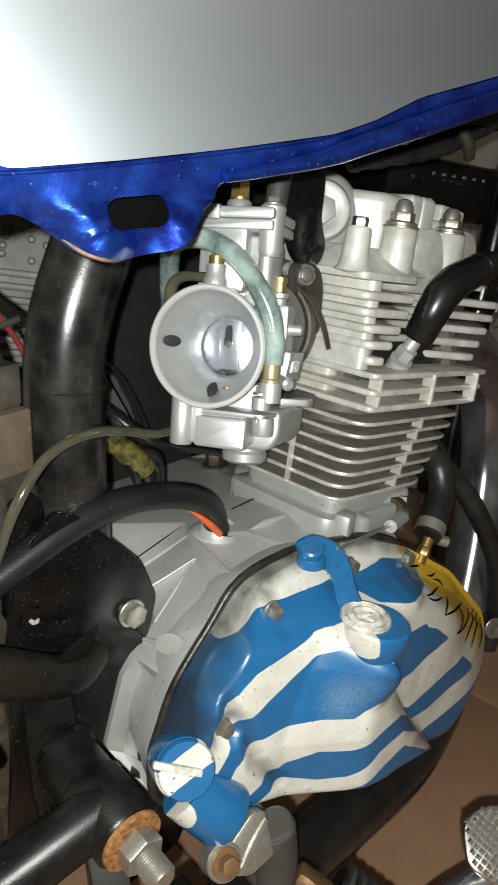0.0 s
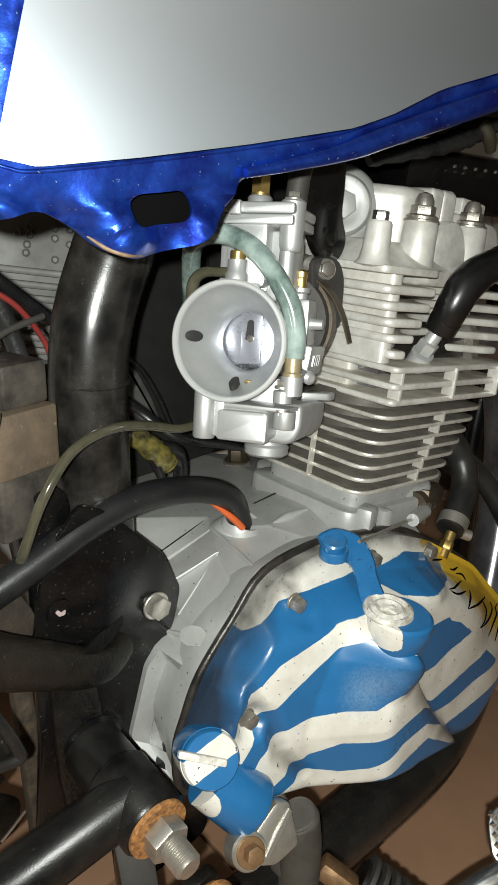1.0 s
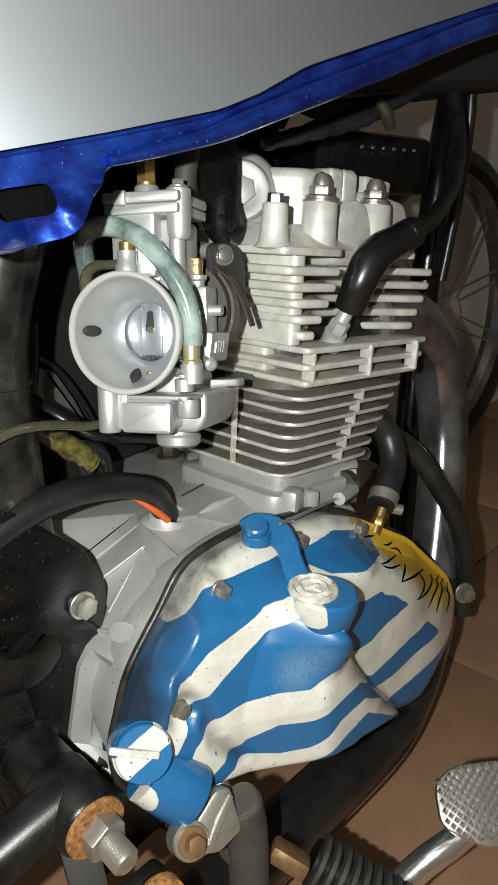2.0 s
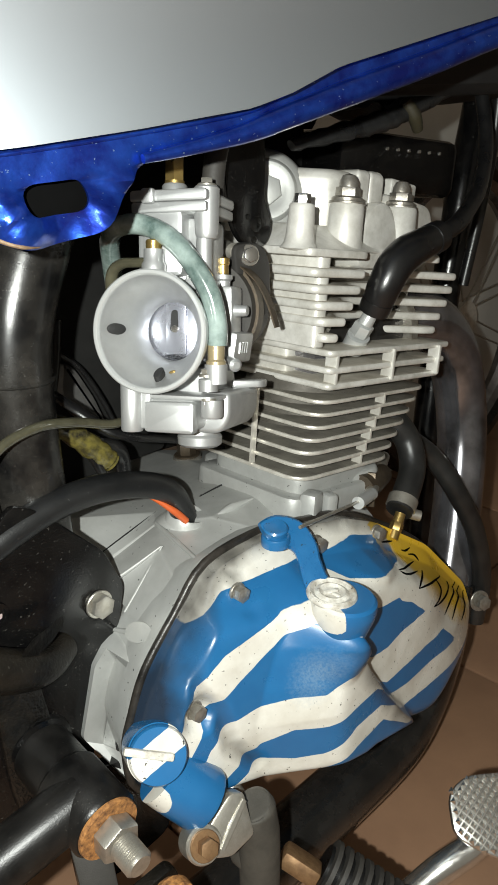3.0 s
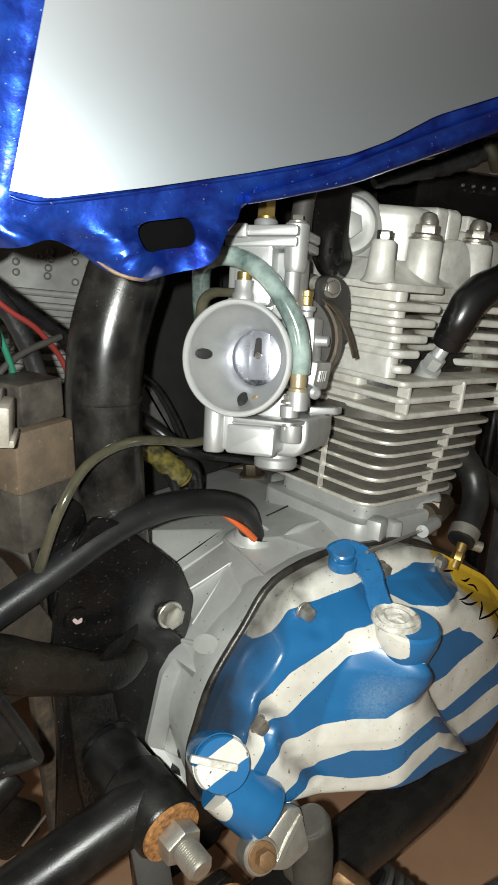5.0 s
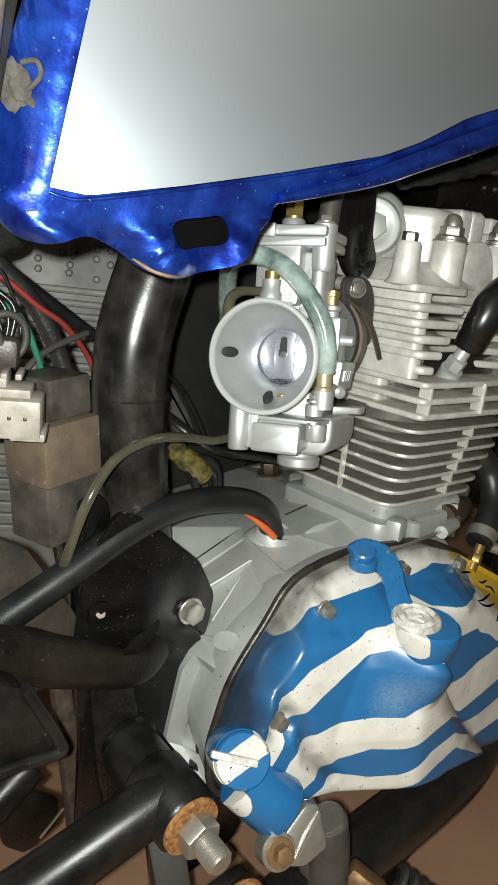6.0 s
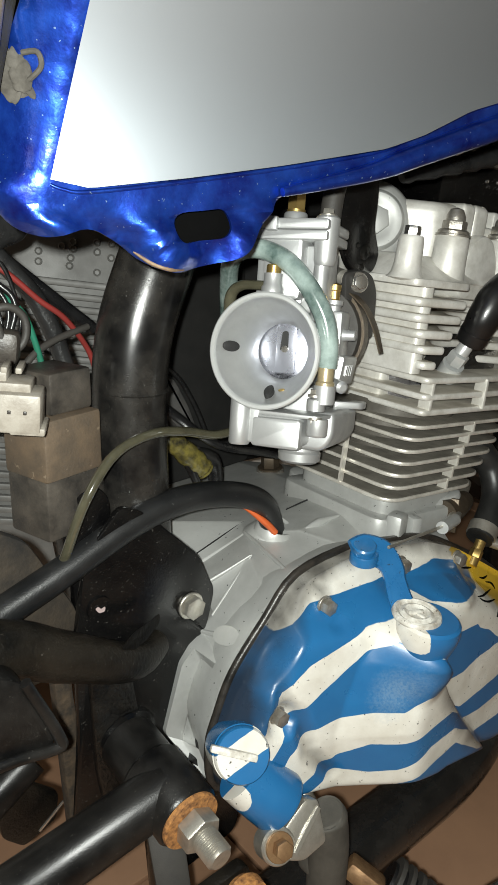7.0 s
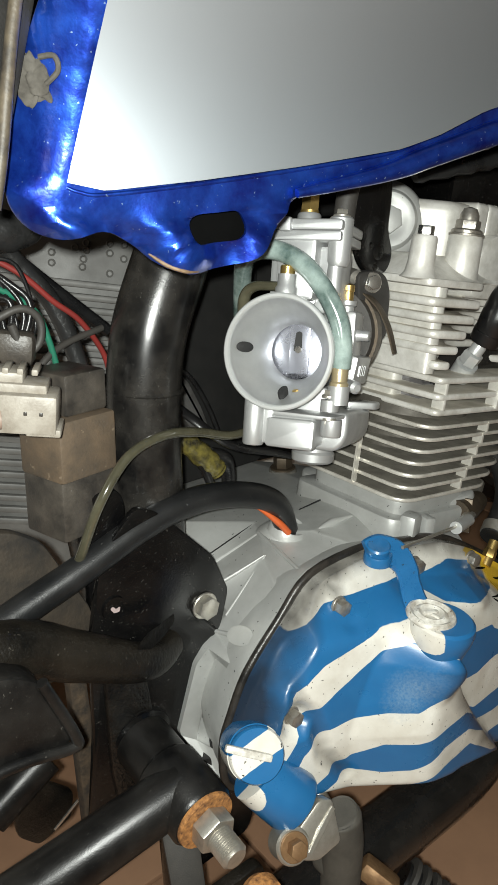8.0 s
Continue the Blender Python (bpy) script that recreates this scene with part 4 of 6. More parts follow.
part("lead", tube([(0.464, 0.2715, 0.7325), (0.495, 0.275, 0.7375), (0.525, 0.283, 0.7460), (0.556, 0.293, 0.7590), (0.592, 0.31, 0.790), (0.606, 0.325, 0.83), (0.610, 0.34, 0.88)], [0.0066, 0.0062, 0.0058, 0.0055], 14), M_RUBBER, plug_lead)

# ---- carburetor ----
CA, CS, CU = Vector((0.857, 0.46, -0.23)).normalized(), Vector((0.473, -0.881, 0)), Vector((0.203, 0.109, 0.973))
CARB = Matrix(((CS.x, CU.x, CA.x, 0.227), (CS.y, CU.y, CA.y, 0.285), (CS.z, CU.z, CA.z, 0.714), (0, 0, 0, 1)))  # local x right, y up, z into the mouth


def ca(x, y, z):
    return CARB @ Vector((x, y, z))


UPR = fr((0, 0, 0), (0, 1, 0), (1, 0, 0))      # turns a turned shape upright in the carburetor's frame
carb = thing("carburetor", (0.26, 0.3, 0.66), "silver flat-slide carburetor with an open bell mouth, no air filter", "carburetor")
bell = part("bell_mouth", lathe(CARB @ pose(-0.0005, 0, 0), [(0.0288, 0.0003), (0.0294, 0.0), (0.0308, 0.0), (0.0313, 0.0006), (0.0310, 0.004), (0.0295, 0.0085), (0.0262, 0.016), (0.0235, 0.024), (0.0225, 0.030), (0.0170, 0.0325), (0.0158, 0.0325), (0.0157, 0.0305), (0.0166, 0.0255), (0.0186, 0.0198), (0.0216, 0.0140), (0.0250, 0.0085), (0.0270, 0.0048), (0.0282, 0.0020), (0.0288, 0.0003)], 96), M_BELL, carb, "machined open bell mouth")
part("rim_lip", lathe(CARB @ pose(-0.0005, 0, 0), [(0.0284, 0.0010), (0.0288, -0.0004), (0.0294, -0.0010), (0.0308, -0.0010), (0.0315, -0.0003), (0.0316, 0.0016), (0.0310, 0.0020)], 96), M_RIM, bell, "bright machined rim")
for a, r, w in ((177, 0.0236, 0.0054), (272, 0.0215, 0.0046), (288, 0.0222, 0.0020)):
    x, y = r * math.cos(radians(a)), r * math.sin(radians(a))
    part("air_port", lathe(CARB @ fr((x, y, 0.0096 if w > 0.004 else 0.0135), (-x * 34.8, -y * 34.8, -0.49), (0, 0, 1) if w > 0.004 else (1, 0, 0)) @ Matrix.Diagonal((1, 0.55, 1, 1)), [(w, -0.003), (w, 0.0006), (w * 0.9, 0.0009), (0, 0.0010)], 24), M_LINER if w > 0.004 else M_BRASS, bell)
body = part("body", join(
    lathe(CARB, [(0.0185, 0.0315), (0.0215, 0.0285), (0.0215, 0.085), (0.0185, 0.085)], 48),
    prism(CARB, rounded([(-0.016, 0.026), (0.012, 0.026), (0.012, 0.0615), (-0.016, 0.0615)], 0.003), 0.020, 0.046, 0.002),
    prism(CARB, rounded([(-0.014, 0.0195), (0.012, 0.0195), (0.012, 0.03), (-0.014, 0.03)], 0.002), 0.0325, 0.046, 0.001),
    prism(CARB, rounded([(-0.013, -0.034), (0.022, -0.034), (0.020, -0.019), (-0.011, -0.019)], 0.003), 0.0325, 0.072, 0.001),
    prism(CARB, rounded([(-0.010, 0.0285), (0.0125, 0.0285), (0.0125, 0.062), (-0.010, 0.062)], 0.003), 0.013, 0.050, 0.002)), M_CARB, carb)
part("side_tower", join(
    prism(CARB, rounded([(0.008, 0.022), (0.0235, 0.022), (0.0235, 0.0585), (0.008, 0.0585)], 0.004), 0.022, 0.046, 0.002),
    lathe(CARB @ pose(0.0215, 0, 0.021) @ UPR, [(0, 0.026), (0.0042, 0.018), (0.0042, 0.060), (0, 0.060)], 20)), M_CARB, carb)
flank_boss = part("flank_boss", join(
    block(CARB @ pose(0.0245, 0.002, 0.048), 0.012, 0.046, 0.018, 0.002),
    block(CARB @ pose(0.0285, -0.008, 0.052, 0, 0, -8), 0.010, 0.017, 0.030, 0.0018)), M_CARB, carb)
part("jet_tower", lathe(CARB @ pose(0.0235, 0.018, 0.044) @ UPR, [(0.0035, 0), (0.004, 0.0095), (0.0052, 0.0105), (0.0052, 0.0128), (0, 0.0128)], 20), M_CARB, carb)
part("vent_nipple", lathe(CARB @ fr((0.0265, 0.0117, 0.045), (1, 0, 0.0)), [(0, -0.01), (0.0046, -0.01), (0.0042, 0.002), (0.0032, 0.006), (0.0030, 0.0105), (0.0026, 0.011), (0, 0.011)], 20), M_CARB, carb)
part("raised_lettering", join(*[block(CARB @ pose(0.0338, -0.0085, 0.0445 + 0.004 * i, 0, 0, -8), 0.0008, 0.006, 0.0024) for i in range(4)]), M_BELL, flank_boss)
part("top_cap", join(
    prism(CARB, rounded([(-0.0150, 0.0600), (0.0262, 0.0600), (0.0262, 0.0652), (-0.0150, 0.0652)], 0.0014), 0.0110, 0.052, 0.0007),
    prism(CARB, rounded([(-0.0156, 0.0654), (0.0268, 0.0654), (0.0268, 0.0712), (-0.0156, 0.0712)], 0.0020), 0.0104, 0.052, 0.0010),
    block(CARB @ pose(-0.0045, 0.0680, 0.0095), 0.0068, 0.0076, 0.004, 0.0012),
    lathe(CARB @ pose(0.0232, 0, 0.020) @ UPR, [(0, 0.0470), (0.0048, 0.0475), (0.0060, 0.0500), (0.0064, 0.0600), (0.0066, 0.0722), (0.0058, 0.0732), (0, 0.0734)], 28),
    lathe(CARB @ pose(0.002, 0, 0.028) @ UPR, [(0, 0.069), (0.0068, 0.069), (0.0066, 0.0755), (0.0058, 0.0765), (0, 0.0765)], 28)), M_CARB, carb)
part("screw", bolt_head(CARB @ pose(0.0232, 0.0730, 0.020) @ UPR, 0.0055, 0.0028, 0.0048), M_STEEL, carb)
part("cable_boot", tube([ca(0.016, 0.070, 0.046), ca(0.017, 0.092, 0.048), ca(0.022, 0.115, 0.05)], 0.0062, 16), M_RUBBER_GREY, carb)
part("cable_gland", join(
    lathe(CARB @ pose(0.002, 0, 0.028) @ UPR, [(0, 0.076), (0.0052, 0.076), (0.0052, 0.078), (0, 0.078)], 24),
    prism(CARB @ pose(0.002, 0, 0.028) @ UPR, hexagon(0.0092), 0.0775, 0.100, 0.0008)), M_BRASS, carb, "brass cable adjuster")
part("throttle_cable", tube([ca(0.002, 0.1, 0.028), ca(0.003, 0.12, 0.03), ca(0.03, 0.16, 0.05)], 0.0032, 10), M_RUBBER, carb)
# float bowl
bowl = part("float_bowl", join(
    prism(CARB, rounded([(-0.0095, -0.053), (0.018, -0.0540), (0.0295, -0.0540), (0.0350, -0.046), (0.0350, -0.031), (-0.0095, -0.0345)], [0.004, 0.005, 0.009, 0.008, 0.004, 0.004]), 0.024, 0.074, 0.0025, 3),
    prism(CARB, rounded([(-0.0095, -0.052), (0.0215, -0.0515), (0.0215, -0.034), (-0.0095, -0.0345)], 0.004), 0.009, 0.03, 0.002, 3),
    prism(CARB, rounded([(-0.007, -0.0525), (0.0215, -0.0525), (0.0215, -0.0355), (-0.007, -0.036)], 0.0025), 0.0062, 0.014, 0.0018),
    lathe(CARB @ pose(-0.0145, 0, 0.0085) @ UPR, [(0, -0.0525), (0.0054, -0.0525), (0.0060, -0.0515), (0.0061, -0.0275), (0.0056, -0.0268), (0.003, -0.0266), (0, -0.0275)], 28),
    block(CARB @ pose(-0.0085, -0.040, 0.0105), 0.010, 0.022, 0.006, 0.0012),
    lathe(CARB @ pose(0.0275, 0, 0.012) @ UPR, [(0, -0.0300), (0.0050, -0.0300), (0.0052, -0.024), (0.0046, -0.0235), (0, -0.0235)], 24),
    lathe(CARB @ pose(0.0285, 0, 0.0145) @ UPR, [(0, -0.0440), (0.0052, -0.0440), (0.0058, -0.043), (0.0058, -0.0345), (0, -0.0345)], 24),
    prism(CARB @ UPR, rounded([(-0.0125, -0.074), (0.030, -0.074), (0.0365, -0.066), (0.034, -0.03), (0.0305, -0.0085), (-0.0125, -0.0085)], 0.003), -0.0348, -0.0325, 0.0006),
    prism(CARB @ UPR, rounded([(0.024, -0.080), (0.0405, -0.076), (0.0405, -0.066), (0.024, -0.056)], 0.003), -0.0318, -0.0275, 0.0008),
    lathe(CARB @ pose(0.010, 0, 0.044) @ UPR, [(0, -0.0645), (0.0105, -0.0645), (0.0125, -0.063), (0.0128, -0.0585), (0.0115, -0.057), (0.0115, -0.051), (0, -0.051)], 36)), M_CARB, carb, "cast float bowl")
for x, y, z in ((0.0275, -0.0335, 0.012), (0.027, -0.0225, 0.0115)):
    part("screw", bolt_head(CARB @ pose(x, y, z) @ fr((0, 0, 0), (0, -1 if y < -0.03 else 1, 0)), 0.0056, 0.0026, 0.0042), M_STEEL, bowl)
part("brass_stud", lathe(CARB @ pose(-0.0145, 0, 0.0085) @ UPR, [(0, -0.027), (0.0028, -0.027), (0.0028, -0.0245), (0.0014, -0.0242), (0, -0.0242)], 16), M_BRASS, bowl)
part("float_arm", lathe(CARB @ fr((0.034, -0.0165, 0.030), (0.7, -0.1, -0.7)), [(0, -0.006), (0.0036, -0.006), (0.0036, 0.0045), (0.002, 0.006), (0, 0.006)], 18), M_CARB, bowl)
# slide, needle and jet inside the throat
slide = part("throttle_slide", join(
    prism(CARB, rounded([(-0.0175, -0.0165), (-0.008, -0.0140), (0.001, -0.0128), (0.010, -0.0140), (0.0175, -0.0165), (0.0175, 0.018), (-0.0175, 0.018)], 0.001), 0.034, 0.040, 0.0006),
    block(CARB @ pose(0.0005, 0.0030, 0.0332), 0.012, 0.031, 0.0022, 0.0006)), M_SLIDE, carb, "polished flat throttle slide")
part("slot", join(prism(CARB, rounded([(-0.0028, 0.0005), (0.0022, 0.0005), (0.0018, 0.011), (0.0002, 0.012), (-0.0018, 0.011)], 0.0008), 0.0316, 0.0326)), M_LINER, slide)
part("needle_seat", lathe(CARB @ fr((0.0002, 0.0015, 0.0325), (0, 0, -1)), [(0, 0), (0.0022, 0), (0.002, 0.0014), (0, 0.0016)], 18), M_CHROMEB, slide)
part("jet", lathe(CARB @ pose(0.003, 0, 0.0435) @ UPR, [(0, -0.019), (0.0034, -0.019), (0.0034, -0.0125), (0.002, -0.012), (0.002, -0.008), (0, -0.008)], 18), M_BRASS, carb)
# dark plate across the bore stands in for the shade under the slide
part("throat_shade_plate", prism(CARB, rounded([(-0.011, -0.0178), (0.012, -0.0178), (0.014, -0.0125), (-0.013, -0.0125)], 0.001), 0.0405, 0.0415), M_LINER, carb)
# breather post, elbow and fuel hose
post = part("vent_post", lathe(CARB @ pose(-0.0005, 0, 0.007) @ UPR, [(0.0062, 0.0300), (0.0062, 0.034), (0.0052, 0.0355), (0.0050, 0.0415), (0, 0.0415)], 24), M_CARB, carb)
part("brass_plug", lathe(CARB @ pose(-0.0005, 0, 0.007) @ UPR, [(0.0040, 0.041), (0.0040, 0.0455), (0.0034, 0.0462), (0, 0.0462)], 20), M_BRASS, post)
part("elbow", tube([ca(-0.003, 0.035, 0.007), ca(-0.012, 0.035, 0.007), ca(-0.0185, 0.0345, 0.007), ca(-0.024, 0.031, 0.008), ca(-0.0265, 0.024, 0.010), ca(-0.0275, 0.012, 0.016)], [0.0026, 0.0026, 0.003, 0.0034, 0.0034], 12), M_CLEAR, post)
part("idle_jet", join(
    lathe(CARB @ pose(0.0235, 0, 0.044) @ UPR, [(0, 0.030), (0.0042, 0.030), (0.0030, 0.0315), (0.0030, 0.036), (0.0034, 0.0365), (0.0034, 0.0395), (0.002, 0.0405), (0, 0.0405)], 18)), M_BRASS, carb, "brass jet holder")
hose = thing("fuel_hose", (0.25, 0.28, 0.70), "cloudy green plastic fuel hose looped over the carburetor", "hose")
part("hose", tube([ca(-0.044, 0.012, 0.050), ca(-0.037, 0.036, 0.030), ca(-0.0275, 0.0495, 0.012), ca(-0.0156, 0.0541, 0.007), ca(-0.0027, 0.0526, 0.007), ca(0.0101, 0.0454, 0.008), ca(0.0212, 0.0327, 0.009), ca(0.0290, 0.0187, 0.011), ca(0.0318, 0.0045, 0.0125), ca(0.0315, -0.006, 0.0135)], 0.0054, 20, 6), M_HOSE, hose)
part("brass_barb", lathe(CARB @ pose(0.0312, 0, 0.0135) @ UPR, [(0, -0.016), (0.0052, -0.016), (0.0052, -0.0145), (0.0044, -0.0135), (0.0046, 0.0005), (0.0040, 0.0015), (0, 0.0015)], 20), M_BRASSD, hose, "dull brass hose barb")
part("union", lathe(CARB @ pose(0.0312, 0, 0.0135) @ UPR, [(0, -0.026), (0.0058, -0.026), (0.0060, -0.016), (0, -0.016)], 24), M_CARB, hose)

# ---- inlet manifold with its clamp ----
manifold = thing("inlet_manifold", (0.33, 0.33, 0.70), "black rubber inlet stub with a scorched steel clamp", "inlet manifold")
MAN = CARB @ pose(0.006, 0.012, 0.0)
part("rubber_stub", lathe(MAN, [(0, 0.062), (0.0285, 0.062), (0.0295, 0.066), (0.0285, 0.078), (0.025, 0.09), (0.024, 0.11), (0, 0.11)], 40), M_RUBBER_GREY, manifold)
part("clamp_band", lathe(MAN, [(0.0285, 0.0665), (0.0312, 0.0665), (0.0312, 0.0765), (0.0285, 0.0765)], 48), M_BROWN, manifold, "scorched brown clamp band")
part("clamp_tail", strap([MAN @ Vector((0.019, 0.027, 0.068)), MAN @ Vector((0.030, 0.018, 0.067)), MAN @ Vector((0.0375, 0.006, 0.066)), MAN @ Vector((0.0425, -0.009, 0.067))], [0.0085, 0.008, 0.0075, 0.006], 0.0012, (0.35, -0.85, 0.4)), M_BROWN, manifold)
part("clamp_screw", join(lathe(MAN @ fr((0.014, 0.034, 0.066), (0.6, -0.2, -0.7)), [(0, -0.01), (0.0048, -0.01), (0.0048, 0.004), (0.003, 0.006), (0, 0.006)], 20), block(MAN @ pose(0.011, 0.0315, 0.07, 0, 0, -30), 0.016, 0.008, 0.008, 0.001)), M_STEEL, manifold)
part("flange", prism(SIDE @ pose(0, 0, 0), rounded([(0.298, 0.7475), (0.312, 0.7475), (0.322, 0.744), (0.3265, 0.733), (0.3245, 0.705), (0.31, 0.70), (0.30, 0.70)], 0.005), -0.303, -0.295, 0.0015), M_RUBBERD, manifold)
part("flange_bolt", bolt_head(fr((0.3085, 0.2948, 0.7405), (-0.35, -0.9, 0.15)), 0.0078, 0.0035, 0.0062), M_CHROMEB, manifold)

# ---- fuel tank ----
tank = thing("fuel_tank", (0.25, 0.3, 0.77), "silver fuel tank with a blue border and slotted mounting tab", "fuel tank")
TANK = fr((0.166, 0.252, 0.0), (-0.168, -0.986, 0), (0.986, -0.168, 0))      # local x along the flank, y up, z outwards
SILVER_EDGE = [(0.105, 0.804), (0.120, 0.8005), (0.158, 0.803), (0.201, 0.807), (0.252, 0.813), (0.272, 0.8185), (0.298, 0.829), (0.363, 0.8435), (0.45, 0.862), (0.70, 0.885)]
BLUE_LOW = [(0.700, 0.862), (0.45, 0.847), (0.366, 0.828), (0.316, 0.8155), (0.278, 0.8065), (0.252, 0.7995), (0.213, 0.7965), (0.203, 0.7925), (0.193, 0.778), (0.184, 0.7695), (0.156, 0.7645), (0.141, 0.7695), (0.131, 0.7800), (0.119, 0.7862), (0.103, 0.7820), (0.092, 0.7865), (0.085, 0.797)]
BLUE_BACK = [(0.085, 0.818), (0.101, 0.862), (0.128, 0.94)]


def tx(x):
    return (x - 0.166) / 0.986


def panel_edge(z):
    """Rear edge of the silver panel at the height z."""
    h = z - 0.8
    return 0.1025 + 0.33 * h - 1.1 * h * h


def bend(x, y):
    """Pressed shape and dents of the border sheet: curled at the lower rim and at the rear corner."""
    ahead = x * 0.986 + 0.166
    low = along(sorted([(tx(a), b) for a, b in BLUE_LOW]), x, 0)
    rim = max(0.010 - (y - low), 0)
    back = max(0.115 - (x + 0.166), 0)
    beaten = 0.35 - 0.28 * ease(0.803, 0.818, y) + 2.2 * ease(0.0, 0.016, 0.801 - y)
    beaten += 1.6 * ease(0.0, 0.02, 0.118 - 0.166 - x) * ease(0.0, 0.02, 0.825 - y)
    dent = (0.0012 * beaten * math.sin(x * 190 + 2 * math.sin(y * 120)) * ease(0.0, 0.01, 0.796 - y)) + (noise.noise(Vector((x * 45, y * 45, 1.7))) * 0.0014 + noise.noise(Vector((x * 120, y * 120, 4.1))) * 0.0004) * beaten
    tab = ease(0.0, 0.014, 0.795 - y)
    curl = tab * (10 * min(max(x - tx(0.172), 0), 0.022) ** 2 - 10 * max(tx(0.150) - x, 0) ** 2 * ease(tx(0.122), tx(0.130), x))
    q = max(y - 0.798, 0)
    body = (0.02 * q + 4.6 * q * q) * (1 - ease(0.125, 0.150, ahead))
    turned = max(panel_edge(y) - 0.001 - ahead, 0) * ease(0.796, 0.811, y)
    body -= 0.04 * ease(0.003, 0.010, y - along(SILVER_EDGE, ahead, 0)) * ease(0.13, 0.16, ahead)
    return curl + body - (0.54 + 14 * turned) * turned - 22 * rim * rim - 13.0 * back * back * ease(0.0, 0.02, 0.812 - y) + dent


def sheet(m, outer, holes, h0, h1):
    """Flat sheet with holes, between two heights of the frame m."""
    bm = bmesh.new()
    loops = []
    for ring in [outer] + holes:
        vs = [bm.verts.new((p[0], p[1], h1)) for p in ring]
        loops.append([bm.edges.new((vs[i], vs[(i + 1) % len(vs)])) for i in range(len(vs))])
    bmesh.ops.triangle_fill(bm, use_beauty=True, edges=[e for l in loops for e in l])
    xs, ys = [p[0] for p in outer], [p[1] for p in outer]
    for k in range(1, 60):
        bmesh.ops.bisect_plane(bm, geom=bm.verts[:] + bm.edges[:] + bm.faces[:], plane_co=(min(xs) + (max(xs) - min(xs)) * (k / 60) ** 1.6, 0, 0), plane_no=(1, 0, 0))
    for k in range(1, 34):
        bmesh.ops.bisect_plane(bm, geom=bm.verts[:] + bm.edges[:] + bm.faces[:], plane_co=(0, min(ys) + 0.006 * k if k < 12 else min(ys) + 0.072 + 0.005 * (k - 12), 0), plane_no=(0, 1, 0))
    bmesh.ops.triangulate(bm, faces=bm.faces[:])
    top = bm.faces[:]
    r = bmesh.ops.extrude_face_region(bm, geom=top)
    for v in r["geom"]:
        if isinstance(v, bmesh.types.BMVert):
            v.co.z = h0
    for v in bm.verts:
        v.co.z += bend(v.co.x, v.co.y)
    bmesh.ops.recalc_face_normals(bm, faces=bm.faces)
    bm.transform(m)
    return bm


def grid(f, nu, nv):
    bm = bmesh.new()
    v = [[bm.verts.new(f(i / nu, j / nv)) for j in range(nv + 1)] for i in range(nu + 1)]
    for i in range(nu):
        for j in range(nv):
            bm.faces.new((v[i][j], v[i + 1][j], v[i + 1][j + 1], v[i][j + 1]))
    return bm


slot = rounded([(tx(0.155), 0.7770), (tx(0.1795), 0.7782), (tx(0.1795), 0.7905), (tx(0.155), 0.7895)], 0.0058, 6)
border_outer = rounded([(tx(x), z) for x, z in BLUE_LOW + BLUE_BACK] + [(tx(0.70), 0.94)], 0.008, 4)
part("border", sheet(TANK, border_outer, [slot], -0.0016, 0.0), M_BLUE, tank, "metallic blue border, chipped and pitted", 60)


def flank(u, v):
    x = 0.105 + 0.555 * (0.55 * u + 0.45 * u * u)
    z0 = along(SILVER_EDGE, x, 0)
    dz = v * 0.14
    s = x - 0.105
    q = z0 + dz - 0.798 - 0.13 * s
    x += (panel_edge(z0 + dz) - 0.1035) * math.exp(-s / 0.25)
    out = 0.0012 + 0.02 * q + 4.6 * q * q + (0.28 * s - 0.85 * s * s) * (0.42 + 5.0 * q)
    return TANK @ Vector((tx(x), z0 + dz, max(out, 0.0006 - 0.05 * v)))


flank_bm = grid(flank, 90, 50)
part("flank", flank_bm, M_TANK, tank, "silver painted tank flank", 60)
lip = [TANK @ Vector((tx(x), z - 0.0015, 0.0004)) for x, z in SILVER_EDGE]
part("lip", tube([TANK @ Vector((tx(0.1055), 0.8022, -0.0006)), TANK @ Vector((tx(0.110), 0.8003, 0.0))] + lip[1:], [0.0006, 0.0010, 0.0016, 0.0020], 12, 6), M_BLUE, tank)
part("flange_roll", tube([TANK @ Vector((tx(x), z, 0.001)) for x, z in ((0.205, 0.796), (0.25, 0.8025), (0.28, 0.810), (0.316, 0.819), (0.366, 0.831), (0.45, 0.851), (0.60, 0.868))], [0.002, 0.005, 0.006, 0.006, 0.006], 12, 6), M_BLUE, tank)
part("chipped_edge", tube([TANK @ Vector((tx(x), z, bend(tx(x), z) - 0.0004)) for x, z in ((0.1375, 0.7750), (0.143, 0.7705), (0.150, 0.7675), (0.158, 0.7662))], [0.0004, 0.0010, 0.0009, 0.0003], 10), M_CHIP, tank, "rusty edge where the paint has chipped")
# black plate added behind the slot to stand in for its shade
part("slot_shade_plate", block(TANK @ pose(tx(0.170), 0.788, -0.012), 0.055, 0.026, 0.003, 0.001), M_SHADEPEN, tank)
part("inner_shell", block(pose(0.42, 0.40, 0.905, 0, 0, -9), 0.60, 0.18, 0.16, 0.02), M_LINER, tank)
putty = bmesh.new()
bmesh.ops.create_icosphere(putty, subdivisions=5, radius=1.0)
for v in putty.verts:
    lump = noise.noise(v.co * 1.9) * 0.4 + noise.noise(v.co * 4.3) * 0.10
    v.co = v.co * (0.85 + lump)
    v.co = Vector((v.co.x * 0.0085, v.co.y * 0.0092, v.co.z * 0.0022))
putty.transform(TANK @ pose(tx(0.0985), 0.8395, bend(tx(0.0985), 0.8395) + 0.0005, 0, -25, 0))
putty = [putty]
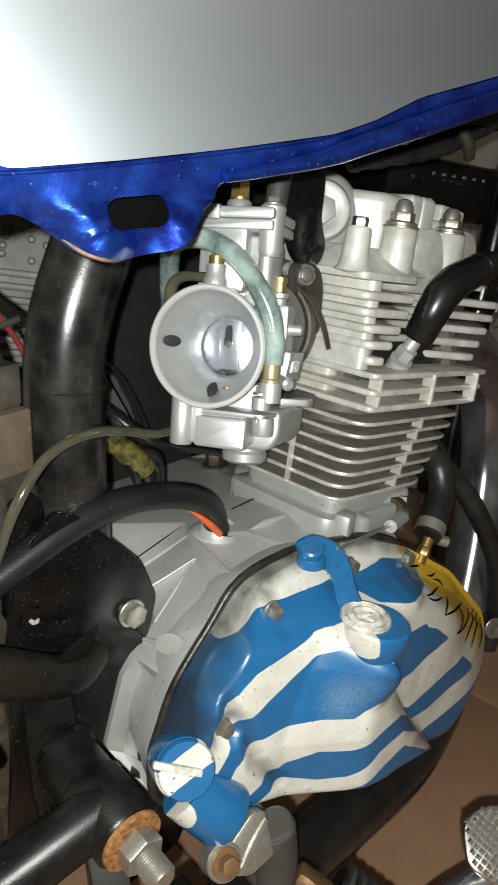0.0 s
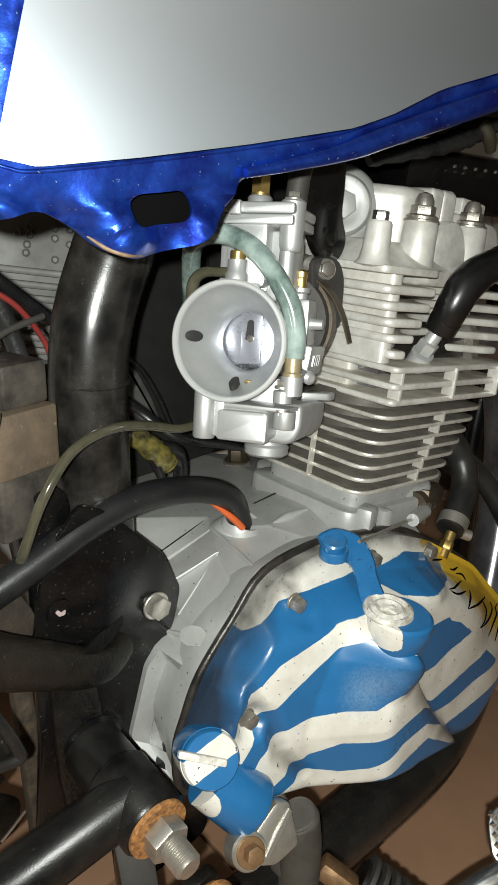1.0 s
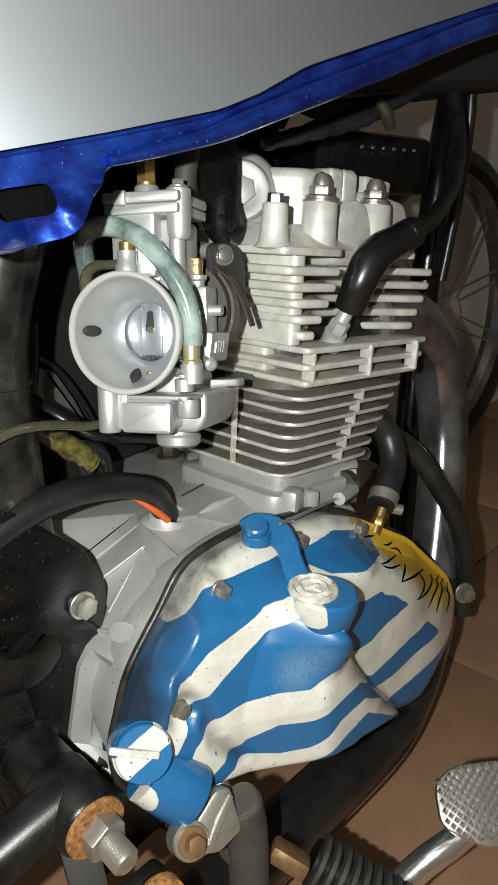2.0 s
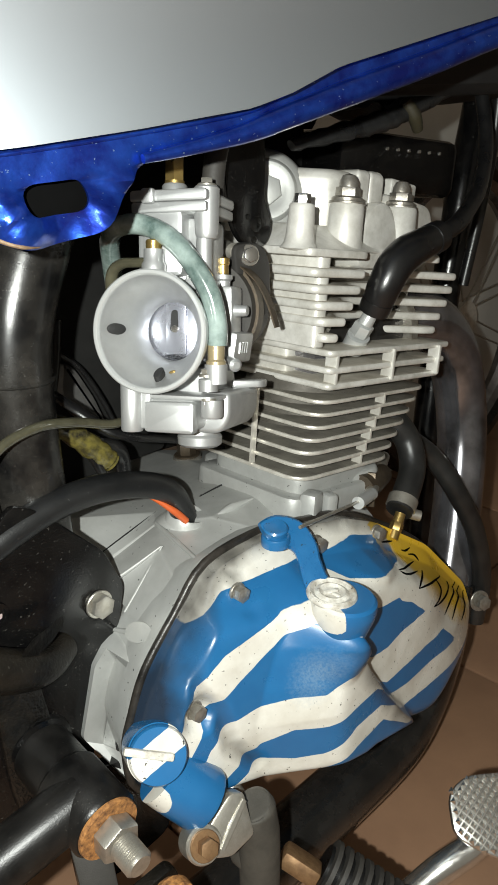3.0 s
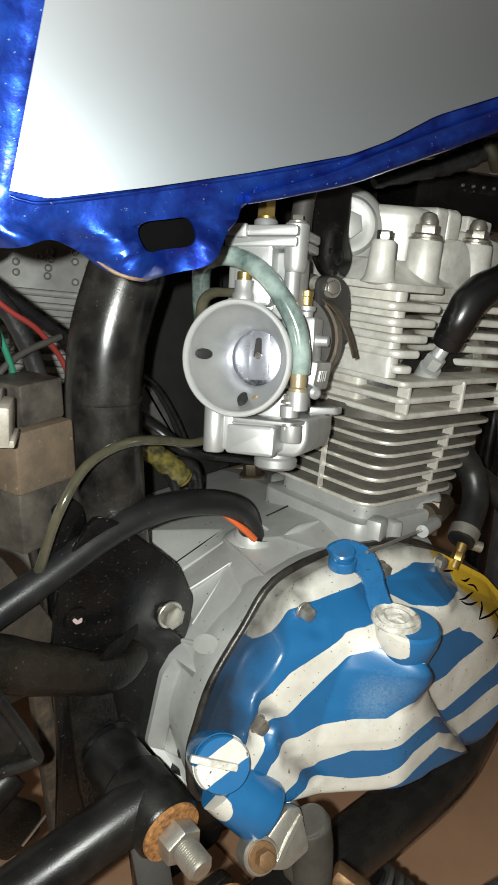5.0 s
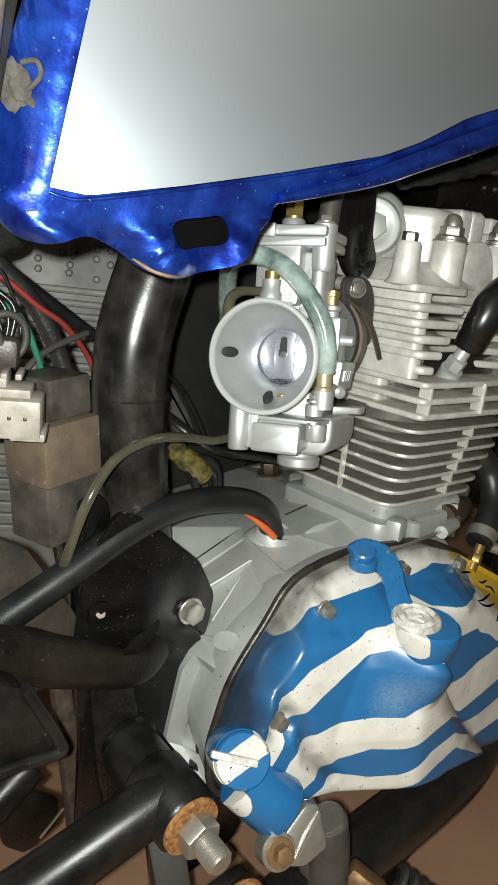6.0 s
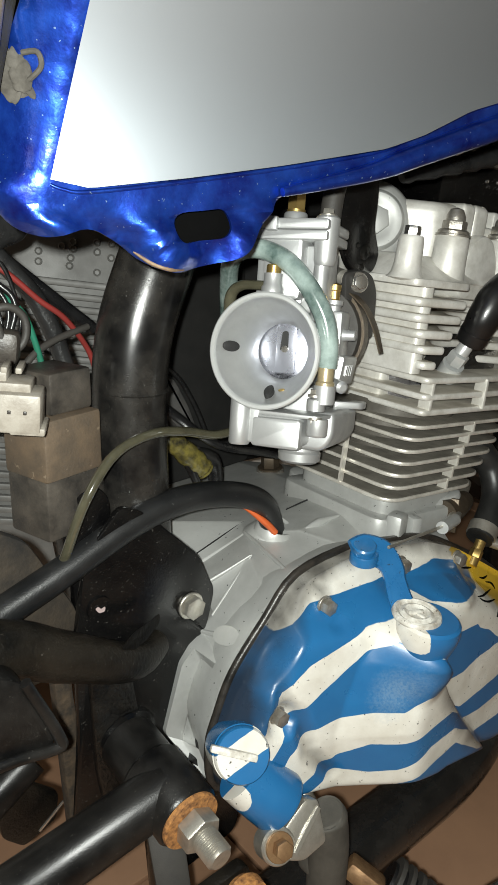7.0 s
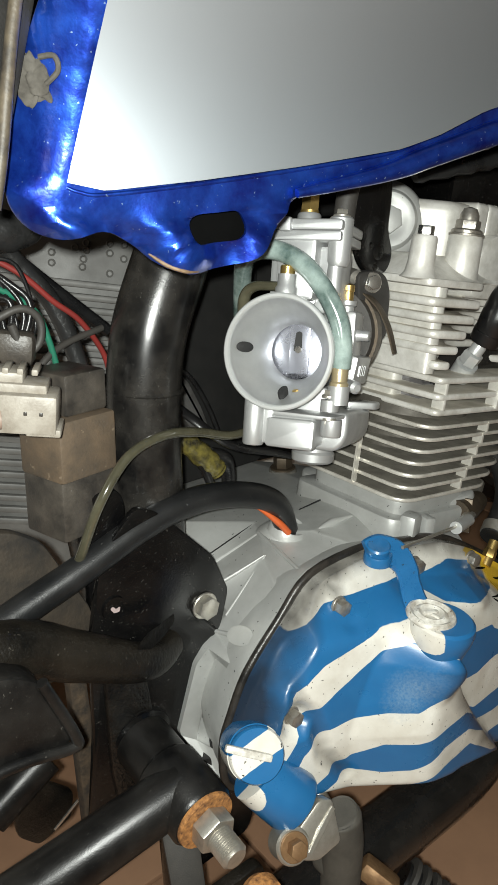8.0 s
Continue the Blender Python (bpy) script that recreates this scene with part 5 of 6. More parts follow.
putty.append(tube([TANK @ Vector((tx(x), z, bend(tx(x), z) + 0.0015)) for x, z in ((0.1000, 0.8455), (0.1042, 0.8455), (0.1052, 0.8410), (0.1015, 0.8370))], 0.0010, 8))
part("sealant_lump", join(*putty), M_PUTTY, tank, "lump of dried grey sealant")
seat = thing("seat", (0.04, 0.3, 0.80), "black vinyl motorcycle seat with beige piping", "seat")
part("cushion", block(pose(-0.058, 0.335, 0.862, 0, 8, -10), 0.28, 0.16, 0.12, 0.02, 3), M_SEAT, seat)
part("skirt", prism(SIDE, rounded([(0.02, 0.795), (0.080, 0.800), (0.0855, 0.818), (0.101, 0.862), (0.128, 0.94), (0.02, 0.94)], 0.003), -0.31, -0.2615, 0.002), M_SEAT, seat)
part("piping", tube([(0.076, 0.260, 0.796), (0.0815, 0.260, 0.815), (0.0930, 0.2595, 0.862), (0.115, 0.259, 0.93)], 0.0024, 12), M_PIPING, seat)

# ---- motorcycle frame ----
mframe = thing("frame_assembly", (0.17, 0.33, 0.4), "black painted tubular motorcycle frame, dusty and scuffed", "motorcycle frame")
part("seat_tube", tube([(0.235, 0.347, 0.83), (0.220, 0.347, 0.79), (0.2, 0.347, 0.755), (0.183, 0.347, 0.715), (0.1765, 0.347, 0.66), (0.174, 0.347, 0.55)], 0.0215, 28), M_TUBE, mframe)
part("weld_seam", lathe(fr((0.1795, 0.347, 0.690), (0.08, 0, 1)), [(0.0213, -0.0015), (0.0224, 0), (0.0213, 0.0015)], 40), M_TUBE, mframe)
part("backbone", tube([(0.20, 0.40, 0.86), (0.35, 0.40, 0.84), (0.70, 0.40, 0.86)], 0.02, 16), M_BLACK, mframe)
part("down_tube", tube([(0.745, 0.395, 0.93), (0.727, 0.395, 0.838), (0.713, 0.395, 0.790), (0.7005, 0.395, 0.7525), (0.688, 0.395, 0.695), (0.670, 0.395, 0.612), (0.64, 0.39, 0.48), (0.61, 0.38, 0.33)], 0.0150, 22), M_BLACK, mframe)
plate = part("gusset_plate", prism(SIDE, rounded([(0.128, 0.612), (0.152, 0.634), (0.166, 0.626), (0.201, 0.586), (0.2115, 0.558), (0.205, 0.535), (0.183, 0.50), (0.174, 0.455), (0.165, 0.42), (0.10, 0.42), (0.112, 0.50), (0.116, 0.56)], 0.005), -0.323, -0.318, 0.001), M_BLACK, mframe)
part("bolt", bolt_head(fr((0.1925, 0.3178, 0.554), (0, -1, 0)), 0.0130, 0.005, 0.0088), M_STEEL, plate)
part("bolt_hole", lathe(fr((0.132, 0.3172, 0.578), (0, -1, 0)), [(0.0055, -0.001), (0.0075, -0.001), (0.0072, 0.0012), (0.0055, 0.0012)], 24), M_BLACK, plate)
part("primer_fleck", prism(fr((0.1325, 0.3172, 0.577), (0, -1, 0)), rounded([(-0.003, 0.0015), (-0.001, 0.0025), (0.0005, 0.0), (0.0032, 0.001), (0.0025, -0.002), (-0.001, -0.0018)], 0.001), 0, 0.0006), M_PINK, plate)
part("side_bar", prism(SIDE, rounded([(0.118, 0.645), (0.145, 0.645), (0.15, 0.635), (0.142, 0.56), (0.125, 0.55)], 0.006), -0.345, -0.326, 0.002), M_BLACK, mframe)
part("cross_tube", tube([(-0.03, 0.295, 0.606), (0.06, 0.297, 0.595), (0.098, 0.299, 0.573), (0.140, 0.302, 0.547), (0.165, 0.316, 0.540)], [0.0145, 0.0145, 0.0135, 0.011, 0.009], 22), M_DUST, mframe)
part("hook_tab", prism(fr((0.147, 0.302, 0.562), (0.30, -0.92, 0.10), (0.95, 0.3, 0.02)), rounded([(-0.016, -0.005), (0.004, -0.004), (0.015, 0.000), (0.0165, 0.0055), (0.004, 0.005), (-0.006, 0.006), (-0.016, 0.003)], 0.003), --0.003, 0.003, 0.001), M_DUST, mframe)
part("hanger_plate", prism(SIDE, rounded([(0.309, 0.83), (0.345, 0.83), (0.3445, 0.785), (0.342, 0.768), (0.3475, 0.752), (0.342, 0.741), (0.330, 0.7395), (0.320, 0.746), (0.314, 0.758), (0.311, 0.785)], 0.006), -0.318, -0.313, 0.001), M_BLACK, mframe)
for x, z, r in ((0.3335, 0.7545, 0.0048), (0.327, 0.7595, 0.0020), (0.331, 0.7455, 0.0022)):
    part("hanger_rivet", lathe(fr((x, 0.3132, z), (0, -1, 0)), [(0, 0), (r, 0), (r * 0.8, 0.0008), (0, 0.001)], 18), M_DUST, mframe)
part("strut", prism(SIDE, rounded([(0.110, 0.53), (0.121, 0.53), (0.123, 0.40), (0.108, 0.40)], 0.003), -0.352, -0.342, 0.002), M_WOODY, mframe, "strut caked in brown dirt")
part("dusty_shield", prism(SIDE, rounded([(-0.02, 0.66), (0.085, 0.638), (0.101, 0.626), (0.124, 0.575), (0.124, 0.555), (0.074, 0.575), (-0.02, 0.59)], 0.006), -0.336, -0.328, 0.002), M_DUSTB, mframe, "panel caked in brown dust")
part("lower_tube", tube([(0.058, 0.372, 0.428), (0.078, 0.374, 0.438), (0.100, 0.376, 0.449)], [0.013, 0.0132, 0.0128], 20), M_ENAMEL, mframe)
part("greasy_strip", prism(SIDE, rounded([(0.121, 0.548), (0.146, 0.545), (0.150, 0.50), (0.146, 0.42), (0.124, 0.41), (0.119, 0.47)], 0.006), -0.3195, -0.3150, 0.002), M_GREASE, mframe, "strip of greasy black dirt")
# black plate added only to keep the zone below the pivot dark
part("dark_fill_plate", prism(SIDE, rounded([(0.145, 0.465), (0.195, 0.447), (0.222, 0.415), (0.21, 0.37), (0.165, 0.365), (0.14, 0.41)], 0.008), -0.312, -0.302, 0.002), M_BLACK, mframe)
part("lower_tab", prism(SIDE, rounded([(0.070, 0.432), (0.092, 0.440), (0.112, 0.418), (0.108, 0.398), (0.084, 0.390), (0.072, 0.405)], 0.004), -0.372, -0.366, 0.0015), M_DUST, mframe)
part("locking_wire", tube([(0.093, 0.358, 0.405), (0.102, 0.356, 0.414), (0.110, 0.355, 0.421)], 0.0011, 8), M_CHROMEB, mframe, "thin bright wire")
part("mud_lump", tube([(0.118, 0.352, 0.437), (0.126, 0.350, 0.426), (0.131, 0.348, 0.410)], [0.005, 0.0085, 0.006], 14, 5, 0.8, 0.0007), M_WOODY, mframe, "caked lump of mud")
part("peg_bracket", prism(SIDE, rounded([(-0.02, 0.612), (0.055, 0.600), (0.069, 0.591), (0.081, 0.553), (0.079, 0.548), (0.049, 0.554), (-0.02, 0.556)], 0.006), -0.288, -0.268, 0.003), M_ENAMEL, mframe)
part("bracket_rim", tube([(0.0695, 0.268, 0.590), (0.0815, 0.267, 0.553), (0.0785, 0.267, 0.5475), (0.049, 0.267, 0.5535), (-0.02, 0.267, 0.5555)], 0.0030, 12, 5), M_ENAMEL, mframe, "rolled black rim")

swing = thing("swingarm", (0.08, 0.27, 0.46), "black swingarm with a rusty washer on its pivot bolt", "swingarm")
part("pivot_collar", lathe(fr((0.1405, 0.326, 0.482), (0.0, -1, -0.12)), [(0, 0), (0.0178, 0), (0.0178, 0.036), (0.0182, 0.0375), (0.0195, 0.039), (0.0195, 0.074), (0.018, 0.076), (0, 0.076)], 36), M_ENAMEL, swing)
part("weld_bead", lathe(fr((0.1405, 0.3185, 0.481), (0.0, -1, -0.12)), [(0.017, -0.003), (0.0215, -0.0015), (0.0205, 0.002), (0.017, 0.004)], 36), M_BLACK, swing)
part("arm", tube([(0.140, 0.2700, 0.4800), (0.105, 0.2735, 0.4725), (0.06, 0.280, 0.4600), (-0.04, 0.296, 0.432)], [0.0155, 0.0158, 0.0162, 0.0168], 28), M_ENAMEL, swing)
PIV = fr((0.1405, 0.2505, 0.4735), (0.0, -1, -0.12), (1, 0, 0.3))
part("rusty_washer", lathe(PIV, [(0.006, 0), (0.0172, 0), (0.0176, 0.0012), (0.0172, 0.0032), (0.006, 0.0034)], 36), M_RUST, swing, "heavily rusted washer")
part("pivot_nut", prism(PIV, hexagon(0.0205), 0.0033, 0.0145, 0.0013), M_STEEL, swing, "plated hexagon nut")
thread = [(0, 0.014)]
for i in range(11):
    thread += [(0.0078, 0.014 + i * 0.0014), (0.0069, 0.0147 + i * 0.0014)]
part("pivot_bolt", lathe(PIV, thread + [(0.006, 0.0300), (0, 0.0302)], 28), M_STEEL, swing, "threaded bolt end")

# ---- exhaust ----
pipe = thing("exhaust_pipe", (0.4, 0.3, 0.25), "exhaust header pipe, blued and sooty, bolted to the head", "exhaust pipe")
part("header", tube([(0.375, 0.33, 0.662), (0.50, 0.33, 0.660), (0.563, 0.335, 0.644), (0.606, 0.338, 0.601), (0.613, 0.331, 0.532), (0.585, 0.316, 0.460), (0.552, 0.303, 0.399)], [0.0245, 0.0245, 0.0245, 0.0242, 0.0238, 0.0232, 0.023], 28, 8), M_CHROME, pipe, "blued chrome header")
part("down_pipe", tube([(0.5535, 0.3035, 0.402), (0.530, 0.298, 0.345), (0.495, 0.294, 0.302), (0.44, 0.288, 0.285), (0.34, 0.285, 0.288), (0.10, 0.28, 0.30)], 0.0265, 28, 8), M_EXH, pipe, "sooty black lower pipe")
part("hanger", block(pose(0.41, 0.296, 0.345), 0.012, 0.010, 0.115, 0.002), M_EXH, pipe)
part("collar", lathe(fr((0.385, 0.33, 0.662), (1, 0, 0)), [(0.026, 0.004 * k) for k in range(25)], 64), M_EXH, pipe)
part("port_flange", lathe(fr((0.475, 0.33, 0.661), (1, 0, 0)), [(0, 0), (0.034, 0), (0.034, 0.008), (0, 0.008)], 32), M_BOLT, pipe)

# ---- hoses and cables ----
harness = thing("wiring_sleeve", (0.2, 0.33, 0.58), "thick black sleeve with an orange wire entering the crankcase", "cable sleeve")
part("sleeve", tube([(0.03, 0.315, 0.582), (0.079, 0.322, 0.594), (0.12, 0.323, 0.606), (0.16, 0.324, 0.6185), (0.199, 0.326, 0.6215), (0.237, 0.328, 0.612), (0.261, 0.329, 0.597), (0.272, 0.331, 0.571)], [0.0088, 0.0088, 0.0086, 0.0084, 0.0082, 0.008], 20, 8), M_SLEEVE, harness)
part("orange_wire", tube([(0.238, 0.334, 0.606), (0.249, 0.3300, 0.597), (0.259, 0.3240, 0.586), (0.266, 0.3230, 0.577)], [0.0008, 0.0015, 0.0024, 0.0024], 12), M_ORANGE, harness, "bright orange wire")
drain = thing("drain_hose", (0.15, 0.33, 0.6), "yellowed clear plastic drain hose in an arc", "hose")
part("hose", tube([(0.110, 0.335, 0.585), (0.117, 0.322, 0.612), (0.128, 0.312, 0.646), (0.149, 0.316, 0.6655), (0.174, 0.320, 0.670), (0.20, 0.326, 0.664), (0.228, 0.333, 0.653), (0.25, 0.335, 0.652)], 0.0028, 14, 8), M_CLEAR, drain)
flat = thing("flat_cable", (0.28, 0.36, 0.6), "thin dark flat cable lying across the crankcase", "cable")
part("cable", tube([(0.200, 0.382, 0.676), (0.2135, 0.380, 0.668), (0.2290, 0.376, 0.653), (0.248, 0.36, 0.634), (0.29, 0.358, 0.617), (0.331, 0.356, 0.5985)], [0.0030, 0.0036, 0.0038, 0.0034, 0.0028, 0.0015], 10, 6, 0.6), M_RUBBER, flat)
sleeve = thing("insulated_terminal", (0.25, 0.39, 0.58), "dirty yellow insulating sleeve with black cable ends", "terminal")
part("yellow_sleeve", tube([(0.213, 0.394, 0.648), (0.232, 0.392, 0.632), (0.248, 0.389, 0.614), (0.256, 0.387, 0.604)], [0.0062, 0.0075, 0.0085, 0.007], 16, 6, 1.0, 0.0006), M_YELLOW, sleeve)
part("black_tail", tube([(0.243, 0.388, 0.614), (0.247, 0.386, 0.60), (0.252, 0.385, 0.580)], [0.004, 0.0032, 0.0012], 10), M_RUBBER, sleeve)
part("black_tail", tube([(0.252, 0.392, 0.616), (0.264, 0.392, 0.61), (0.268, 0.392, 0.60), (0.266, 0.39, 0.583)], [0.006, 0.0065, 0.0055, 0.005], 12), M_RUBBER, sleeve)
clutch = thing("clutch_cable", (0.36, 0.28, 0.56), "clutch cable with a plated ferrule in its bracket", "cable")
part("inner_cable", tube([(0.292, 0.247, 0.588), (0.34, 0.257, 0.577), (0.382, 0.267, 0.5665)], 0.0011, 8), M_STEEL, clutch)
part("ferrule", tube([(0.367, 0.263, 0.5695), (0.394, 0.272, 0.5635)], 0.0045, 18), M_RIM, clutch, "bright plated ferrule")
part("bracket", join(block(fr((0.402, 0.288, 0.560), (0.9, 0.35, -0.2), (0, 0, 1)), 0.026, 0.022, 0.003, 0.001), tube([(0.396, 0.284, 0.563), (0.416, 0.289, 0.5605), (0.436, 0.294, 0.558)], [0.0105, 0.0105, 0.0078], 20)), M_BROWN, clutch)
part("outer_cable", tube([(0.392, 0.272, 0.5635), (0.42, 0.288, 0.560), (0.46, 0.31, 0.56)], 0.0045, 14), M_STEEL, clutch)
breather = thing("breather_hose", (0.43, 0.28, 0.53), "dark rubber breather hose with a worm clamp", "hose")
part("hose", tube([(0.440, 0.315, 0.615), (0.451, 0.296, 0.598), (0.4575, 0.286, 0.580), (0.451, 0.277, 0.562), (0.432, 0.270, 0.548), (0.420, 0.267, 0.541)], 0.0102, 22, 8), M_HOSEB, breather)
part("clamp", join(lathe(fr((0.426, 0.2685, 0.5445), (0.75, 0.2, 0.55)), [(0.0102, -0.0042), (0.0113, -0.0042), (0.0113, 0.0042), (0.0102, 0.0042)], 28), lathe(fr((0.432, 0.262, 0.535), (0.6, -0.6, -0.3)), [(0, -0.004), (0.0042, -0.004), (0.0042, 0.005), (0, 0.006)], 16)), M_STEEL, breather, "plated worm clamp")
part("brass_fitting", join(prism(fr((0.414, 0.264, 0.534), (0.55, 0.1, 0.6)), hexagon(0.0085), -0.006, 0.001, 0.0008), lathe(fr((0.414, 0.264, 0.534), (0.55, 0.1, 0.6)), [(0, -0.012), (0.0040, -0.012), (0.0040, 0.008), (0, 0.008)], 18)), M_BRASS, breather, "brass hose fitting")
side_hose = thing("rubber_hose", (0.6, 0.3, 0.36), "black rubber hose hanging in front of the engine", "hose")
part("hose", tube([(0.48, 0.315, 0.575), (0.515, 0.303, 0.545), (0.530, 0.284, 0.509), (0.553, 0.277, 0.462), (0.570, 0.277, 0.406), (0.567, 0.280, 0.359)], 0.0090, 18, 8), M_HOSEB, side_hose)
part("end_bolt", bolt_head(fr((0.555, 0.270, 0.392), (-0.4, -0.9, 0.2)), 0.012, 0.008, 0.010), M_BOLT, side_hose)
front_cable = thing("control_cable", (0.66, 0.36, 0.7), "black control cable beside the frame down tube", "cable")
part("cable", tube([(0.66, 0.35, 0.93), (0.680, 0.352, 0.87), (0.690, 0.356, 0.81), (0.680, 0.360, 0.74), (0.660, 0.365, 0.66)], 0.0055, 14), M_RUBBER, front_cable)

# ---- electrics behind the carburetor ----
relay = thing("relay", (0.125, 0.34, 0.63), "dusty brown plastic relay hanging on its wires", "relay")
RM = pose(0.128, 0.342, 0.677, 0, 4, 15)
part("housing", block(RM @ pose(-0.001, -0.001, -0.004), 0.038, 0.034, 0.033, 0.002), M_RELAY, relay)
part("base", block(RM @ pose(0.003, 0.002, 0.0235), 0.028, 0.030, 0.022, 0.002), M_RELAYD, relay)
part("lower_case", block(RM @ pose(-0.001, 0, -0.037), 0.036, 0.032, 0.034, 0.002), M_RELAYD, relay)
conn = thing("wire_connector", (0.09, 0.32, 0.69), "yellowed white plastic wire connector", "connector")
CONN = pose(0.094, 0.317, 0.7045, 0, 8, -30)
part("shell", join(block(CONN @ pose(0.004, -0.001, 0), 0.030, 0.020, 0.019, 0.0016), block(CONN @ pose(-0.003, 0.002, 0.0105), 0.034, 0.017, 0.006, 0.0012), block(CONN @ pose(0.013, -0.0005, -0.0085), 0.016, 0.019, 0.004, 0.001)), M_CONN, conn)
part("upper_shell", join(block(CONN @ pose(-0.012, 0.004, 0.0150), 0.030, 0.016, 0.006, 0.0012), *[block(CONN @ pose(-0.018 + 0.0065 * k, 0.0035, 0.0185), 0.0030, 0.015, 0.0030, 0.0007) for k in range(5)]), M_CONN, conn)
for k in (-0.004, 0.003):
    part("pin_hole", block(CONN @ pose(0.009 + k, -0.0111, 0.001), 0.0016, 0.0008, 0.0018, 0.0003), M_RELAYD, conn)
part("pin_wire", tube([(0.050, 0.318, 0.702), (0.066, 0.317, 0.704), (0.084, 0.3125, 0.7025)], [0.0040, 0.0056, 0.0050], 14), M_PINKW, conn)
loom = thing("wiring_loom", (0.1, 0.38, 0.7), "bundle of taped black, red and green wires", "wiring")
part("taped_cable", tube([(0.03, 0.40, 0.815), (0.09, 0.40, 0.790), (0.125, 0.395, 0.778), (0.15, 0.40, 0.783), (0.19, 0.42, 0.80)], [0.012, 0.013, 0.012, 0.009, 0.007], 18, 6, 1.0, 0.0006), M_TAPE, loom)
part("black_wire", tube([(0.118, 0.395, 0.778), (0.135, 0.395, 0.758), (0.150, 0.392, 0.735), (0.160, 0.39, 0.70), (0.163, 0.385, 0.66)], 0.0055, 14), M_TAPE, loom)
part("black_wire", tube([(0.125, 0.395, 0.77), (0.155, 0.396, 0.742), (0.185, 0.398, 0.715)], 0.004, 12), M_RUBBER, loom)
part("red_wire", tube([(0.10, 0.385, 0.775), (0.127, 0.382, 0.758), (0.145, 0.381, 0.740), (0.160, 0.382, 0.727), (0.175, 0.388, 0.706), (0.18, 0.39, 0.69)], 0.0017, 12), M_RED, loom)
part("green_wire", tube([(0.095, 0.375, 0.760), (0.112, 0.372, 0.752), (0.130, 0.372, 0.738), (0.137, 0.373, 0.718), (0.142, 0.375, 0.69)], 0.0018, 12), M_GREEN, loom)
part("grey_wire", tube([(0.10, 0.365, 0.735), (0.118, 0.362, 0.742), (0.128, 0.362, 0.735), (0.126, 0.362, 0.722), (0.112, 0.364, 0.712), (0.1, 0.365, 0.69)], 0.0021, 12), M_RUBBER_GREY, loom)
part("grey_wire", tube([(0.118, 0.37, 0.69), (0.13, 0.372, 0.708), (0.148, 0.378, 0.716), (0.175, 0.385, 0.72)], 0.0020, 12), M_RUBBER_GREY, loom)
part("grey_wire", tube([(0.112, 0.36, 0.735), (0.116, 0.36, 0.715), (0.113, 0.36, 0.69)], 0.0024, 10), M_RUBBER_GREY, loom)
for k in range(7):
    j = 0.0045 * k
    sway = 0.006 * math.sin(2.4 * k)
    part("thin_wire", tube([(0.078 + j, 0.374 + 0.002 * (k % 3), 0.775 - 0.3 * j), (0.096 + j, 0.372, 0.757 + sway), (0.108 + 0.8 * j, 0.368 + 0.5 * sway, 0.738 - sway), (0.104 + 0.6 * j, 0.366, 0.716), (0.100 + 0.9 * j, 0.366, 0.690)], 0.0011 + 0.0003 * (k % 3), 10), M_RUBBER, loom)
part("connector_block", block(pose(0.113, 0.366, 0.722, 0, 10, -30), 0.024, 0.014, 0.018, 0.004), M_RELAYD, loom)
panel = thing("plastic_panel", (0.26, 0.6, 0.5), "grey plastic inner panel with moulded ribs and studs", "panel")
PN = fr((0.252, 0.60, 0.70), (-0.45, -0.88, 0.12), (0.87, -0.47, -0.14))
part("board", block(PN @ pose(-0.080, -0.04, -0.004), 0.27, 0.42, 0.006, 0.002), M_PANEL, panel)
part("bracket", join(block(pose(0.308, 0.562, 0.62), 0.115, 0.05, 0.03, 0.003), lathe(pose(0.338, 0.553, 0.57), [(0.008, 0.005 * k) for k in range(21)], 48)), M_VOID, panel)
for i in range(21):
    part("rib", prism(PN, rounded([(-0.20, 0.0225 - 0.011 * i), (0.050, 0.0175 - 0.011 * i), (0.050, 0.0115 - 0.011 * i), (-0.20, 0.0165 - 0.011 * i)], 0.002), -0.002, 0.005, 0.0015), M_PANEL, panel)
for x, y in ((-0.0155, 0.040), (-0.0152, 0.0313), (0.004, 0.046), (0.0133, 0.0508), (0.0136, 0.0446), (0.0115, 0.0368), (0.0109, 0.030), (0.0334, 0.0519), (0.0338, 0.0438), (0.0345, 0.0265), (0.046, 0.052), (0.046, 0.040)):
    part("stud", lathe(PN @ pose(x, y, -0.001), [(0, 0), (0.0034, 0), (0.0032, 0.0022), (0.0026, 0.0028), (0.0018, 0.0016), (0, 0.0014)], 18), M_PANEL, panel)

airbox = thing("air_box", (0.38, 0.5, 0.55), "matt black plastic air box behind the carburetor", "air box")
part("case", block(pose(0.445, 0.53, 0.65, 0, 0, -12), 0.22, 0.10, 0.22, 0.02, 3), M_VOID, airbox)
part("lid", block(pose(0.445, 0.53, 0.80, 0, 0, -12), 0.224, 0.104, 0.075, 0.012, 3), M_VOID, airbox)

guard = thing("inner_mudguard", (0.27, 0.47, 0.55), "black plastic inner mudguard with a scuffed grey lower lip", "mudguard")
part("sheet", prism(SIDE, rounded([(0.246, 0.56), (0.36, 0.56), (0.36, 0.83), (0.286, 0.83), (0.252, 0.70)], 0.006), -0.474, -0.468, 0.002), M_VOID, guard)
part("lower_lip", prism(SIDE, rounded([(0.266, 0.662), (0.276, 0.655), (0.288, 0.630), (0.296, 0.606), (0.281, 0.606), (0.266, 0.628), (0.261, 0.640)], 0.005), -0.468, -0.450, 0.004), M_LIP, guard, "scuffed grey lip")
